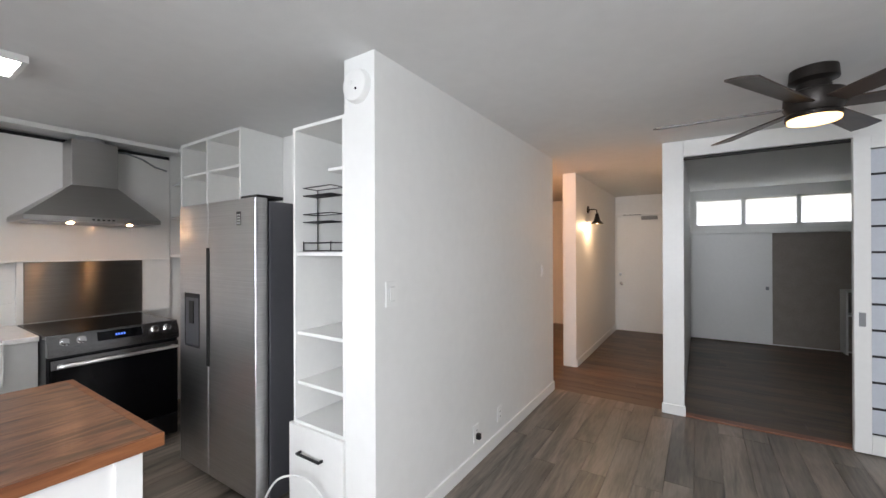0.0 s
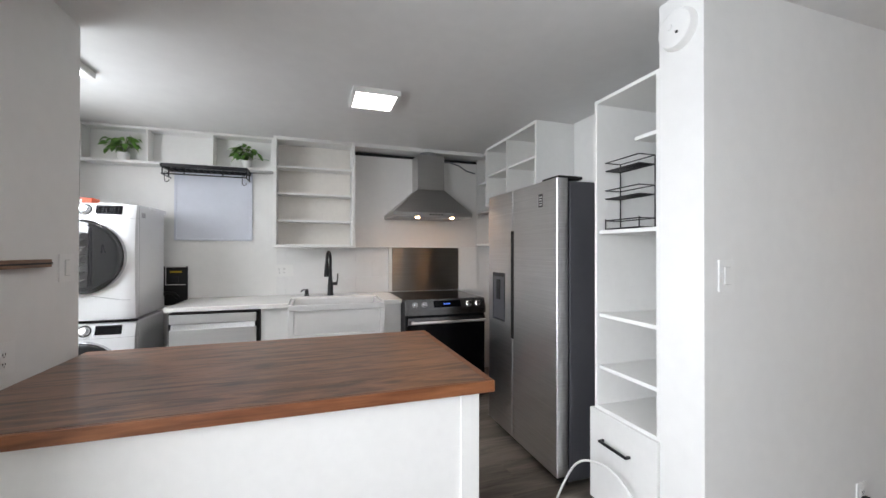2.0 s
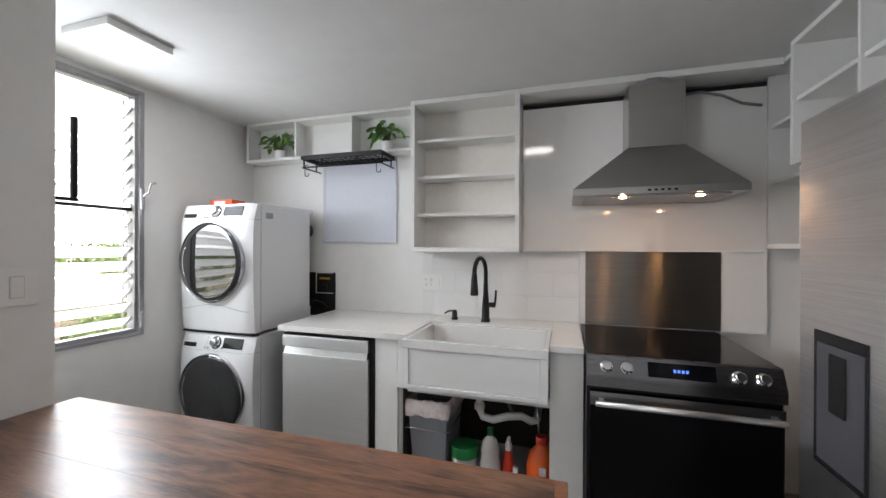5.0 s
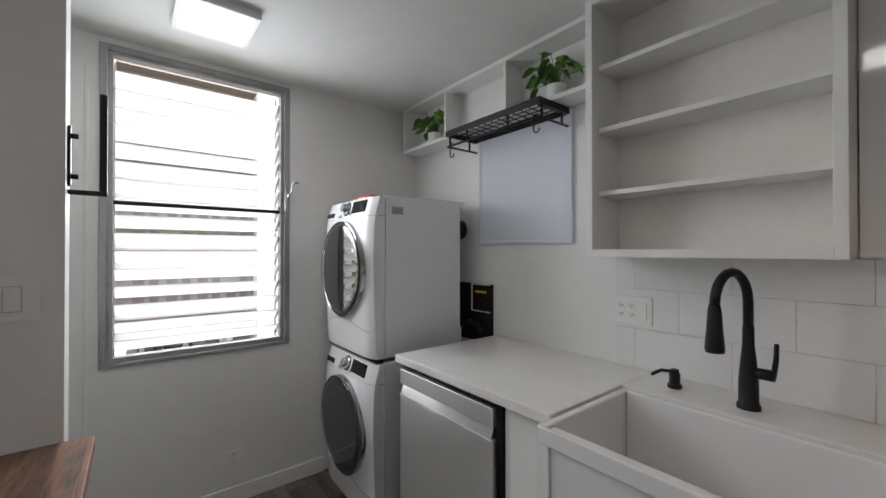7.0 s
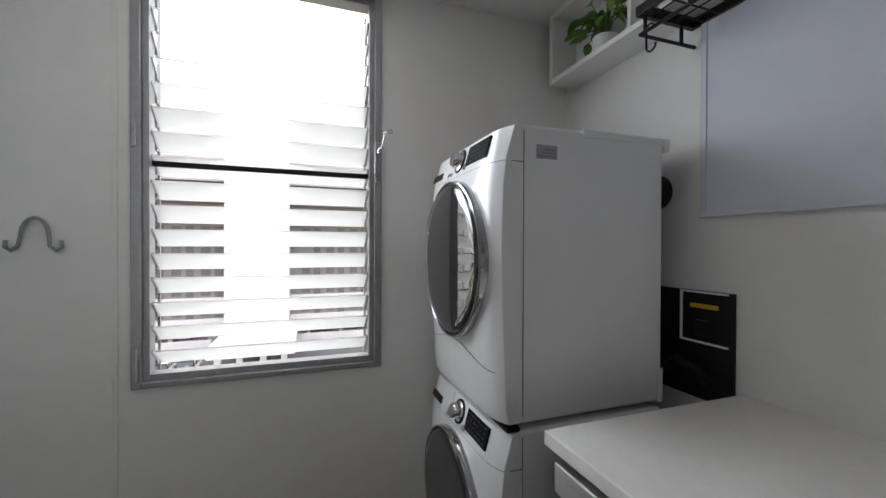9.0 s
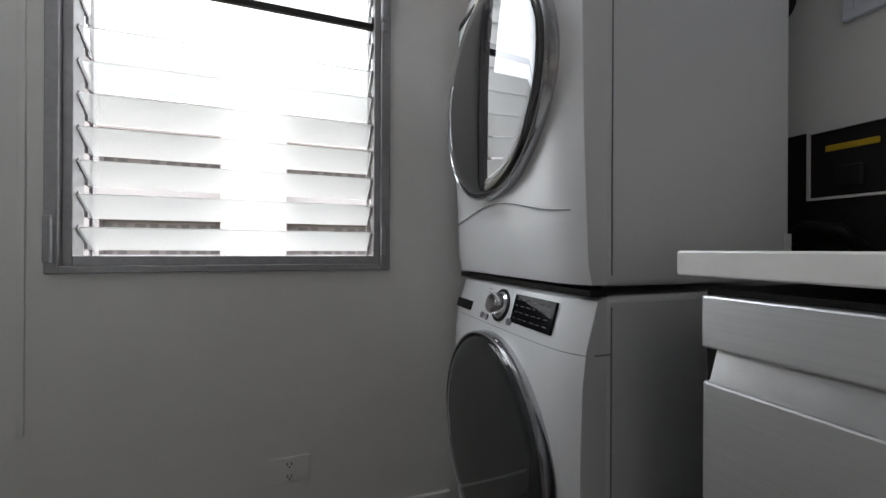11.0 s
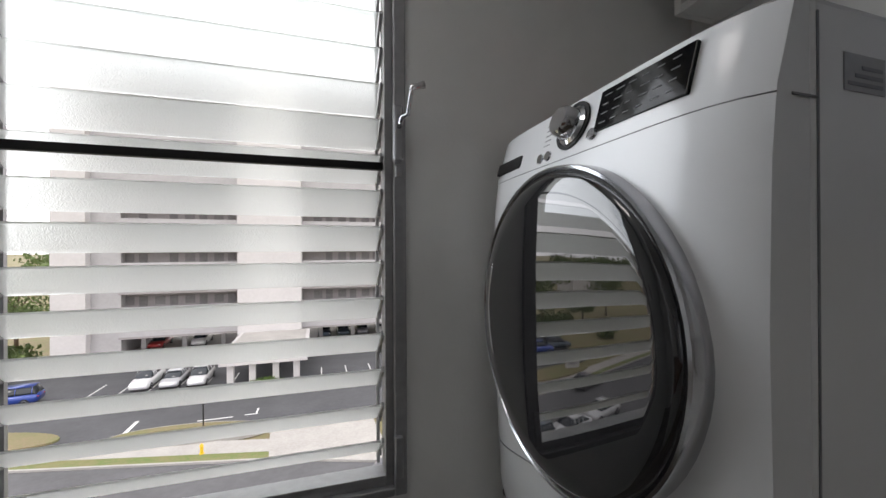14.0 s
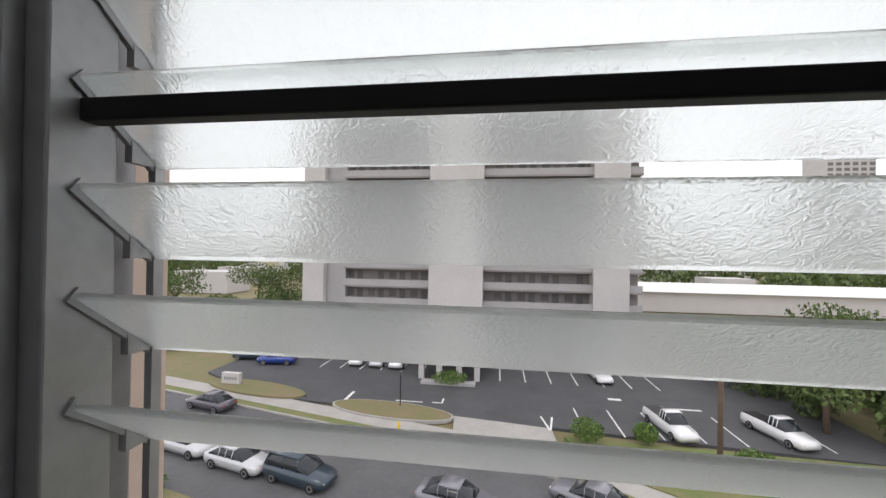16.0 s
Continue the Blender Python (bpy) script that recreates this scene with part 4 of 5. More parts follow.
POT = mat("white_pot", (0.78, 0.78, 0.77), 0.3, vary=0.02)
STEM = mat("plant_stem", (0.1, 0.16, 0.04), 0.5, vary=0.2)


def potted_plant(x, y, z, seed, n_=44, spread=0.12):
    p = thing("potted_plant", (x, y, z), "small leafy green plant in a white pot", "plant", "plants on the box shelf")
    into(lathe("pot", [(0.034, 0), (0.04, 0.005), (0.047, 0.065), (0.047, 0.07), (0.042, 0.07), (0.041, 0.058), (0.0001, 0.056)], POT, at=(x, y, z), seg=24), p)
    rnd_ = random.Random(seed)
    leaves, stems = bmesh.new(), bmesh.new()
    for k in range(n_):
        az = rnd_.uniform(0, 2 * math.pi)
        rad = rnd_.uniform(0.02, spread)
        hx, hy = rad * math.cos(az) * 0.5, rad * math.sin(az) * 1.15
        tip = Vector((x + hx + 0.012, y + hy, z + 0.075 + rnd_.uniform(0.02, 0.15) - 0.5 * max(0, rad - 0.07)))
        add_tube(stems, [(x, y, z + 0.05), ((x + tip.x) / 2, (y + tip.y) / 2, (z + 0.06 + tip.z) / 2 + 0.025), tip], 0.0016, 4)
        m = Matrix.Translation(tip) @ Euler((rnd_.uniform(-0.6, 0.6), rnd_.uniform(-0.2, 0.9), az + rnd_.uniform(-0.6, 0.6))).to_matrix().to_4x4()
        leaf_shape(leaves, m, rnd_.uniform(0.05, 0.08), rnd_.uniform(0.019, 0.029))
    into(tagged(mesh_ob("leaf", leaves, LEAF, None, True), kind="stuff"), p)
    into(tagged(mesh_ob("stem", stems, STEM, None, True), kind="stuff"), p)


potted_plant(-3.865, -1.43, 2.142, 3)
potted_plant(-3.865, -0.46, 2.142, 8, 48)

# ---- on the dryer ----
bx = thing("orange_box", (-3.55, -1.5, 1.713), "small orange cardboard box on the dryer", "box")
into(block("carton", -3.5, -3.38, -1.64, -1.44, 1.713, 1.757, ORANGE, None, 0.002), bx)
into(block("printed_label", -3.3799, -3.379, -1.6, -1.5, 1.722, 1.747, PLATE), bx)
bmf = bmesh.new()
for k in range(4):
    add_box(bmf, -3.62 + 0.004 * k, -3.4 + 0.003 * k, -1.42 + 0.006 * k, -1.25 - 0.004 * k, 1.7128 + 0.004 * k, 1.7165 + 0.004 * k, 0.0015, 1)
tagged(mesh_ob("folded_papers", bmf, PLATE), "stack of folded white papers on the dryer", "papers")

# ---- under the sink ----
BIN = mat("bin_grey", (0.25, 0.26, 0.28), 0.45, vary=0.05)
tb = thing("trash_bin", (-3.5, 0.07, 0.05), "grey plastic trash bin with a clear liner", "trash bin")
bm = bmesh.new()
lo_ = [(-3.66, -0.04), (-3.36, -0.04), (-3.36, 0.15), (-3.66, 0.15)]
hi_ = [(-3.69, -0.07), (-3.33, -0.07), (-3.33, 0.18), (-3.69, 0.18)]
ins = [(-3.68, -0.06), (-3.34, -0.06), (-3.34, 0.17), (-3.68, 0.17)]
rg = [[bm.verts.new((x, y, z)) for x, y in o] for o, z in ((lo_, 0.075), (hi_, 0.5), (ins, 0.5), (lo_, 0.09))]
for a, b in zip(rg, rg[1:]):
    for k in range(4):
        bm.faces.new((a[k], a[(k + 1) % 4], b[(k + 1) % 4], b[k]))
bm.faces.new(rg[0])
bm.faces.new(rg[-1])
bmesh.ops.bevel(bm, geom=list(bm.edges), offset=0.004, segments=1, affect="EDGES")
into(mesh_ob("bucket", bm, BIN), tb)
LINER = mat("liner_film", (0.75, 0.66, 0.64), 0.2, vary=0.2, scale=30, bump=0.8, bscale=40)
bm = bmesh.new()
rnd = random.Random(11)
loop = []
for k in range(48):
    u = k / 48 * 4
    e, t = int(u), u - int(u)
    a, b = hi_[e], hi_[(e + 1) % 4]
    loop.append((a[0] + (b[0] - a[0]) * t, a[1] + (b[1] - a[1]) * t))
cols = []
for x, y in loop:
    cx, cy = -3.51, 0.055
    cols.append([bm.verts.new((cx + (x - cx) * s_ + rnd.uniform(-0.006, 0.006), cy + (y - cy) * s_ + rnd.uniform(-0.006, 0.006), z + rnd.uniform(-0.008, 0.008))) for s_, z in ((0.9, 0.47), (0.98, 0.525), (1.06, 0.52), (1.1, 0.48), (1.08, 0.435))])
for k in range(48):
    a, b = cols[k], cols[(k + 1) % 48]
    for i in range(4):
        bm.faces.new((a[i], a[i + 1], b[i + 1], b[i]))
into(mesh_ob("liner", bm, LINER, None, True), tb)
into(tube("wire_holder", [(-3.68, -0.075, 0.36), (-3.315, -0.075, 0.36), (-3.315, 0.185, 0.36), (-3.68, 0.185, 0.36)], 0.004, CHROME, None, 6), tb)

PVC = mat("white_pvc", (0.75, 0.75, 0.73), 0.35, vary=0.04)
dp = thing("drain_pipe", (-3.5, 0.38, 0.4), "white plastic sink trap with metal hoses", "pipe")
into(tube("trap", [(-3.45, 0.34, 0.64), (-3.45, 0.34, 0.47), (-3.45, 0.36, 0.425), (-3.45, 0.42, 0.415), (-3.46, 0.5, 0.44), (-3.49, 0.58, 0.44), (-3.53, 0.63, 0.4), (-3.6, 0.66, 0.38), (-3.9, 0.66, 0.38)], 0.022, PVC, None, 12), dp)
into(lathe("nut", [(0.031, 0), (0.031, 0.03), (0.024, 0.034)], PVC, at=(-3.45, 0.34, 0.47), seg=16), dp)
into(lathe("nut", [(0.031, 0), (0.031, 0.03), (0.024, 0.034)], PVC, at=(-3.45, 0.34, 0.58), seg=16), dp)
into(tube("hose", [(-3.75, 0.62, 0.63), (-3.62, 0.66, 0.45), (-3.55, 0.68, 0.3), (-3.58, 0.72, 0.24), (-3.7, 0.74, 0.3), (-3.9, 0.74, 0.35)], 0.009, CHROME, None, 8), dp)
into(tube("hose", [(-3.7, 0.4, 0.63), (-3.66, 0.45, 0.5), (-3.72, 0.5, 0.35), (-3.9, 0.5, 0.25)], 0.009, GREYP, None, 8), dp)


def bottle(name, x, y, prof, material, cap, label, z=0.052, sx=1.0):
    b = thing(name, (x, y, z), label, "bottle")
    into(lathe("bottle_body", prof, material, at=(x, y, z), seg=28), b)
    r_, h_ = prof[-1]
    into(lathe("cap", [(max(r_, 0.012) * 1.15, h_ - 0.002), (max(r_, 0.012) * 1.15, h_ + 0.03), (max(r_, 0.012), h_ + 0.038), (0.0001, h_ + 0.038)], cap, at=(x, y, z), seg=20), b)
    return b


RED = mat("red_plastic", (0.6, 0.04, 0.02), 0.35, vary=0.05)
ORJ = mat("orange_jug", (0.85, 0.13, 0.02), 0.3, vary=0.04)
CLEAR = mat("cloudy_plastic", (0.6, 0.57, 0.55), 0.25, vary=0.06)
GREEN = mat("green_lid", (0.01, 0.2, 0.05), 0.4, vary=0.06)
b = bottle("detergent_jug", -3.43, 0.7, [(0.07, 0), (0.085, 0.01), (0.085, 0.15), (0.07, 0.22), (0.035, 0.26), (0.03, 0.28)], ORJ, RED, "orange detergent jug under the sink")
into(blocks("printed_label", [(-3.352, -3.342, 0.69, 0.725, 0.19, 0.235)], PLATE, None, 0.003), b)
tub = thing("pod_tub", (-3.43, 0.255, 0.05), "clear tub with a green lid under the sink", "tub")
into(lathe("tub_body", [(0.07, 0), (0.075, 0.01), (0.08, 0.16), (0.08, 0.165)], CLEAR, at=(-3.43, 0.255, 0.052), seg=28), tub)
into(lathe("lid", [(0.084, 0.15), (0.084, 0.2), (0.078, 0.208), (0.0001, 0.21)], GREEN, at=(-3.43, 0.255, 0.052), seg=28), tub)
bottle("soap_bottle", -3.42, 0.41, [(0.05, 0), (0.058, 0.01), (0.06, 0.12), (0.05, 0.17), (0.055, 0.2), (0.04, 0.26), (0.016, 0.28), (0.015, 0.29)], CLEAR, GREEN, "cloudy dish soap bottle under the sink")
sb = bottle("spray_bottle", -3.42, 0.515, [(0.035, 0), (0.038, 0.01), (0.036, 0.13), (0.022, 0.19), (0.016, 0.22)], RED, PLATE, "red spray bottle with a white trigger head")
into(block("trigger_head", -3.45, -3.38, 0.505, 0.525, 0.3, 0.335, PLATE, None, 0.006), sb)
bottle("small_bottle", -3.36, 0.56, [(0.028, 0), (0.03, 0.008), (0.03, 0.09), (0.012, 0.12)], PLATE, PLATE, "small white bottle under the sink")

# ---- pantry: spice rack, brackets, cable ----
sr = thing("spice_rack", (-1.33, 1.75, 1.473), "black wire three-tier spice rack in the pantry", "rack")
ax0, ax1, ay0, ay1 = -1.495, -1.265, 1.655, 1.755
W3 = []
for z in (1.48, 1.643, 1.793):
    for dz in (0, 0.045):
        W3.append([(ax0, ay0, z + dz), (ax1, ay0, z + dz), (ax1, ay1, z + dz), (ax0, ay1, z + dz), (ax0, ay0, z + dz)])
    for k in range(1, 5):
        W3.append([(ax0, ay0 + (ay1 - ay0) * k / 5, z), (ax1, ay0 + (ay1 - ay0) * k / 5, z)])
for x in (ax0, ax1):
    W3.append([(x, ay1, 1.476), (x, ay1, 1.838)])
    W3.append([(x, ay0, 1.476), (x, ay0, 1.533)])
into(tubes("wire", W3, 0.003, BLACK), sr)
ps = thing("pantry_bracket_shelf", (-1.3, 2.0, 1.9), "white floating shelves on brackets in the pantry", "shelf")
into(block("shelf", -1.36, -1.121, 1.72, 2.235, 1.93, 1.95, WHITE, None, 0.002), ps)
into(block("shelf", -1.36, -1.121, 1.85, 2.235, 1.7, 1.72, WHITE, None, 0.002), ps)
into(blocks("bracket", [(-1.3, -1.28, 2.0, 2.235, 2.02, 2.05)], WHITE, None, 0.004), ps)
cab_pts = [(-1.6, 1.42, 0.008), (-1.56, 1.44, 0.12), (-1.5, 1.47, 0.24), (-1.41, 1.5, 0.29), (-1.28, 1.52, 0.29), (-1.15, 1.53, 0.2), (-1.08, 1.53, 0.08), (-1.06, 1.52, 0.008)]
def smooth_line(p, n_=8):
    p = [Vector(q) for q in p]
    out = []
    for i in range(len(p) - 1):
        a, b, c, d = p[max(i - 1, 0)], p[i], p[i + 1], p[min(i + 2, len(p) - 1)]
        for k in range(n_):
            t = k / n_
            out.append(0.5 * (2 * b + (c - a) * t + (2 * a - 5 * b + 4 * c - d) * t * t + (3 * b - a - 3 * c + d) * t ** 3))
    return out + [p[-1]]


tagged(tube("white_cable", smooth_line(cab_pts), 0.006, PLATE, None, 8), "white coiled cable standing on the floor", "cable")

# ---- smoke alarm, towel holder, wall hook, wall shelf ----
al = thing("smoke_alarm", (-1.0, 1.604, 2.27), "round white smoke alarm on the wall end", "alarm")
into(lathe("base", [(0.084, 1.604), (0.084, 1.592), (0.075, 1.572), (0.06, 1.566), (0.0001, 1.565)], PLATE, at=(-1.0, 0, 2.29), axis="y", seg=40), al)
into(lathe("sensor_dot", [(0.006, 1.566), (0.006, 1.562), (0.0001, 1.562)], DARK, at=(-0.98, 0, 2.265), axis="y", seg=10), al)
into(lathe("sensor_grille", [(0.012, 1.567), (0.012, 1.561), (0.0001, 1.561)], PLATE, at=(-1.015, 0, 2.3), axis="y", seg=14), al)

th = thing("towel_holder", (-2.11, -0.98, 1.6), "black upright paper towel holder on the wall end", "towel holder")
into(block("base_plate", -2.118, -2.1105, -0.99, -0.965, 1.615, 1.8, BLACK, None, 0.002), th)
for z in (1.645, 1.77):
    into(tube("screw_knob", [(-2.118, -0.978, z), (-2.135, -0.978, z)], 0.008, BLACK), th)
into(block("arm", -2.205, -2.1105, -0.992, -0.968, 1.59, 1.604, BLACK, None, 0.003), th)
into(block("post", -2.203, -2.184, -0.99, -0.97, 1.604, 1.915, BLACK, None, 0.004), th)

pts = []
for k in range(25):
    u = k / 24
    a = math.pi * (1 - u)
    pts.append((-1.885 - 0.036 * math.cos(a), -1.772, 1.385 + 0.06 * math.sin(a)))
left_, right_ = pts[0], pts[-1]
feet = ((0.034, -0.012), (0.036, -0.034), (0.022, -0.046), (0.004, -0.03))
curl_l = [(left_[0] + a, -1.768, left_[2] + b) for a, b in feet]
curl_r = [(right_[0] - a, -1.768, right_[2] + b) for a, b in feet[::-1]]
tagged(tube("wall_hook", curl_l + pts + curl_r, 0.006, GREYP, None, 8), "grey double curl wall hook on the window wall", "hook")
setting(block("wall_joint_trim", -2.1, -2.085, -1.79, -1.784, 0.45, 2.3, WALL, None, 0.002), "painted board joint beside the window", "trim")
ws = thing("wall_rail", (-1.5, -0.91, 1.28), "narrow wooden wall rail above the island", "rail")
into(blocks("rail", [(-1.84, -0.6, -0.929, -0.895, 1.29, 1.322)], SHELF_WOOD, None, 0.003), ws)
into(block("groove", -1.84, -0.6, -0.8948, -0.8925, 1.302, 1.309, DARK), ws)

# ---- living room: fan ----
FC = (0.92, 3.07)
DKW = wood("dark_fan_wood", (0.02, 0.012, 0.009), (0.06, 0.04, 0.03), 0.4, 0, 9)
FANM = mat("dark_bronze", (0.03, 0.025, 0.022), 0.4, 0.6, 0.15, 8)
fan = thing("ceiling_fan", (FC[0], FC[1], CH), "dark bronze ceiling fan with a warm lit lamp", "fan")
into(lathe("motor", [(0.1, CH), (0.105, CH - 0.06), (0.07, CH - 0.075), (0.075, CH - 0.11), (0.125, CH - 0.13), (0.13, CH - 0.2), (0.11, CH - 0.235), (0.12, CH - 0.245), (0.12, CH - 0.265)], FANM, at=(*FC, 0), seg=40), fan)
into(lathe("lamp_lens", [(0.112, CH - 0.264), (0.108, CH - 0.28), (0.06, CH - 0.292), (0.0001, CH - 0.295)], WARMLED, at=(*FC, 0), seg=36), fan)
bl_me = bmesh.new()
v = [bl_me.verts.new(p) for p in ((0.13, -0.05, 0), (0.74, -0.07, 0), (0.76, 0.0, 0), (0.74, 0.07, 0), (0.13, 0.05, 0))]
fc_ = bl_me.faces.new(v)
ext = bmesh.ops.extrude_face_region(bl_me, geom=[fc_])
bmesh.ops.translate(bl_me, vec=(0, 0, 0.008), verts=[g for g in ext["geom"] if isinstance(g, bmesh.types.BMVert)])
blade0 = mesh_ob("blade", bl_me, DKW)
for k in range(6):
    ob = blade0 if k == 0 else new("blade", blade0.data)
    ob.matrix_world = pose(FC[0], FC[1], CH - 0.2, 0, 0, 181 + 60 * k) @ pose(0, 0, 0, -12, 0, 0)
    into(ob, fan)

# ---- hall, entry door, far room ----
ed = setting(thing("door_1", (-0.4, 7.97, 0)), "white painted flat entry door, closed", "door")
into(block("leaf_panel", -0.86, 0.04, 7.955, 7.995, 0.005, 2.08, WHITE, None, 0.003), ed)
into(blocks("door_frame", [(-0.885, -0.862, 7.94, 7.998, 0, 2.11), (0.042, 0.1, 7.94, 7.998, 0, 2.11), (-0.862, 0.042, 7.94, 7.998, 2.085, 2.14)], WHITE, None, 0.003), ed)
into(lathe("knob", [(0.03, 7.953), (0.03, 7.945), (0.014, 7.94), (0.026, 7.91), (0.0001, 7.9)], CHROME, at=(-0.78, 0, 0.86), axis="y", seg=20), ed)
into(lathe("deadbolt", [(0.028, 7.953), (0.028, 7.94), (0.0001, 7.938)], CHROME, at=(-0.8, 0, 1.02), axis="y", seg=20), ed)
into(block("closer", -0.45, -0.2, 7.9, 7.954, 2.0, 2.06, GREYP, None, 0.006), ed)
into(blocks("closer_arm", [(-0.75, -0.45, 7.93, 7.945, 2.09, 2.1)], GREYP), ed)
scn = thing("wall_sconce", (-0.89, 5.75, 2.0), "black barn-style wall sconce, lit", "lamp")
into(lathe("rose", [(0.05, -0.889), (0.05, -0.875), (0.0001, -0.873)], FANM, at=(0, 5.85, 2.03), axis="x", seg=20), scn)
into(tube("arm", [(-0.875, 5.85, 2.03), (-0.8, 5.85, 2.03), (-0.77, 5.85, 2.02), (-0.765, 5.85, 1.97)], 0.008, FANM), scn)
into(lathe("shade", [(0.02, 1.97), (0.028, 1.93), (0.04, 1.88), (0.085, 1.83), (0.082, 1.83), (0.036, 1.878), (0.02, 1.925)], FANM, at=(-0.765, 5.85, 0), seg=28), scn)
into(lathe("bulb", [(0.0001, 1.9), (0.02, 1.89), (0.03, 1.86), (0.02, 1.835), (0.0001, 1.83)], WARMLED, at=(-0.765, 5.85, 0), seg=16), scn)

setting(block("post_trim", 0.125, 0.29, 4.28, 4.42, 0, CH - 0.002, WHITE, None, 0.004), "white painted opening post", "trim")
setting(block("post_foot", 0.115, 0.3, 4.268, 4.28, 0, 0.09, WHITE, None, 0.004), "white baseboard at the post", "baseboard")
setting(block("beam", 0.29, 3.2, 4.285, 4.42, 2.3, CH - 0.002, WHITE, None, 0.003), "white painted beam over the room opening", "trim")
setting(block("door_track", 0.29, 3.2, 4.31, 4.39, 2.285, 2.299, DARK), "dark sliding door track", "trim")
setting(block("threshold", 0.29, 1.36, 4.27, 4.36, 0.0005, 0.014, TRIM_WOOD, None, 0.003), "reddish wood threshold strip", "trim")
sd = setting(thing("door_2", (1.9, 4.25, 0)), "white sliding door with black-lined panes", "door")
into(blocks("stile", [(1.34, 1.43, 4.225, 4.275, 0.01, 2.29), (2.35, 2.45, 4.225, 4.275, 0.01, 2.29), (1.43, 2.35, 4.225, 4.275, 0.01, 0.15), (1.43, 2.35, 4.225, 4.275, 2.2, 2.29)], WHITE, None, 0.003), sd)
into(block("pull", 1.365, 1.4, 4.221, 4.225, 0.92, 1.02, GREYP), sd)
PANE = mat("white_pane", (0.55, 0.58, 0.64), 0.25, vary=0.03)
for k in range(11):
    z0 = 0.15 + k * 2.05 / 11
    into(block("pane", 1.43, 2.35, 4.245, 4.255, z0 + 0.008, z0 + 2.05 / 11 - 0.008, PANE), sd)
    into(block("bar", 1.43, 2.35, 4.238, 4.262, z0 - 0.008, z0 + 0.008, BLACK), sd)
setting(block("wall_right_of_door", 2.45, 3.2, 4.3, 4.42, 0, 2.3, WALL), "white painted wall beside the sliding door")
cl = setting(thing("door_3", (0.85, 7.93, 0)), "white sliding closet door, half open", "door")
into(block("leaf_panel", 0.3, 1.33, 7.9, 7.94, 0.02, 1.72, WHITE, None, 0.003), cl)
into(block("finger_pull", 1.25, 1.29, 7.897, 7.9, 0.85, 0.9, GREYP), cl)
into(block("head_rail", 0.3, 3.2, 7.9, 7.998, 1.725, 1.78, WHITE), cl)
# flat sheet on the far wall, coloured dim for the closet's shaded depth
DIM = mat("closet_shade", (0.3, 0.26, 0.23), 0.7, vary=0.1)
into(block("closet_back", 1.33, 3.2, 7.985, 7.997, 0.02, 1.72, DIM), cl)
into(blocks("closet_shelf", [(2.1, 2.5, 7.7, 7.984, 0.88, 0.9), (2.1, 2.5, 7.7, 7.984, 0.55, 0.57), (2.08, 2.1, 7.7, 7.984, 0.02, 0.9)], WHITE), cl)
cw = setting(thing("window_4", (1.3, 8.05, 1.84)), "row of three bright clerestory panes", "window")
into(blocks("frame", [(0.34, 0.37, 8.02, 8.08, 1.84, 2.3), (0.97, 1.02, 8.02, 8.08, 1.84, 2.3), (1.63, 1.68, 8.02, 8.08, 1.84, 2.3), (2.33, 2.36, 8.02, 8.08, 1.84, 2.3), (0.37, 2.33, 8.02, 8.08, 1.84, 1.87), (0.37, 2.33, 8.02, 8.08, 2.27, 2.3)], WHITE), cw)
FROST = bpy.data.materials.new("frosted_pane")
FROST.use_nodes = True
FROST.node_tree.nodes.remove(FROST.node_tree.nodes["Principled BSDF"])
fr_t = FROST.node_tree.nodes.new("ShaderNodeBsdfTranslucent")
fr_t.inputs[0].default_value = (0.6, 0.62, 0.64, 1)
FROST.node_tree.links.new(fr_t.outputs[0], FROST.node_tree.nodes["Material Output"].inputs[0])
for x0, x1 in ((0.37, 0.97), (1.02, 1.63), (1.68, 2.33)):
    into(block("pane", x0, x1, 8.045, 8.051, 1.87, 2.27, FROST), cw)
# side passage beyond the hall, with its own lamp
pl = thing("passage_lamp", (-1.9, 4.85, CH), "warm flush ceiling lamp in the side passage", "lamp")
into(lathe("base", [(0.12, CH), (0.12, CH - 0.02), (0.11, CH - 0.025)], WHITE, at=(-1.9, 4.85, 0), seg=28), pl)
into(lathe("dome", [(0.11, CH - 0.022), (0.09, CH - 0.06), (0.04, CH - 0.08), (0.0001, CH - 0.083)], mat("passage_dome", (0.9, 0.8, 0.6), 0.5, vary=0, emit=(1.0, 0.5, 0.2, 30.0)), at=(-1.9, 4.85, 0), seg=28), pl)
# ---- outside: ground, street, car park ----
G = -12.6
ASPH = mat("asphalt", (0.075, 0.076, 0.08), 0.85, vary=0.2, scale=0.35, bump=0.3, bscale=40)
ROAD = mat("road_asphalt", (0.1, 0.1, 0.103), 0.85, vary=0.18, scale=0.3, bump=0.3, bscale=40)
CONC = mat("pavement_concrete", (0.36, 0.345, 0.32), 0.8, vary=0.12, scale=0.6, bump=0.2, bscale=30)
GRASS = mat("dry_grass", (0.15, 0.16, 0.06), 0.9, vary=0.4, scale=0.6, bump=0.6, bscale=30, two=(0.22, 0.165, 0.1))
GRASS_G = mat("green_grass", (0.1, 0.16, 0.04), 0.9, vary=0.3, scale=0.8, bump=0.6, bscale=30, two=(0.2, 0.17, 0.08))
LINEP = mat("road_paint", (0.7, 0.7, 0.68), 0.7, vary=0.15, scale=3)
FACADE = mat("facade_light", (0.52, 0.5, 0.49), 0.8, vary=0.06, scale=0.3, bump=0.1, bscale=10)
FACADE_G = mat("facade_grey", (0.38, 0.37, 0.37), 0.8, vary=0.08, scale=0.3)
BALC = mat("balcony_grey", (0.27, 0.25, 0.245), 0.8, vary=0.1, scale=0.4)
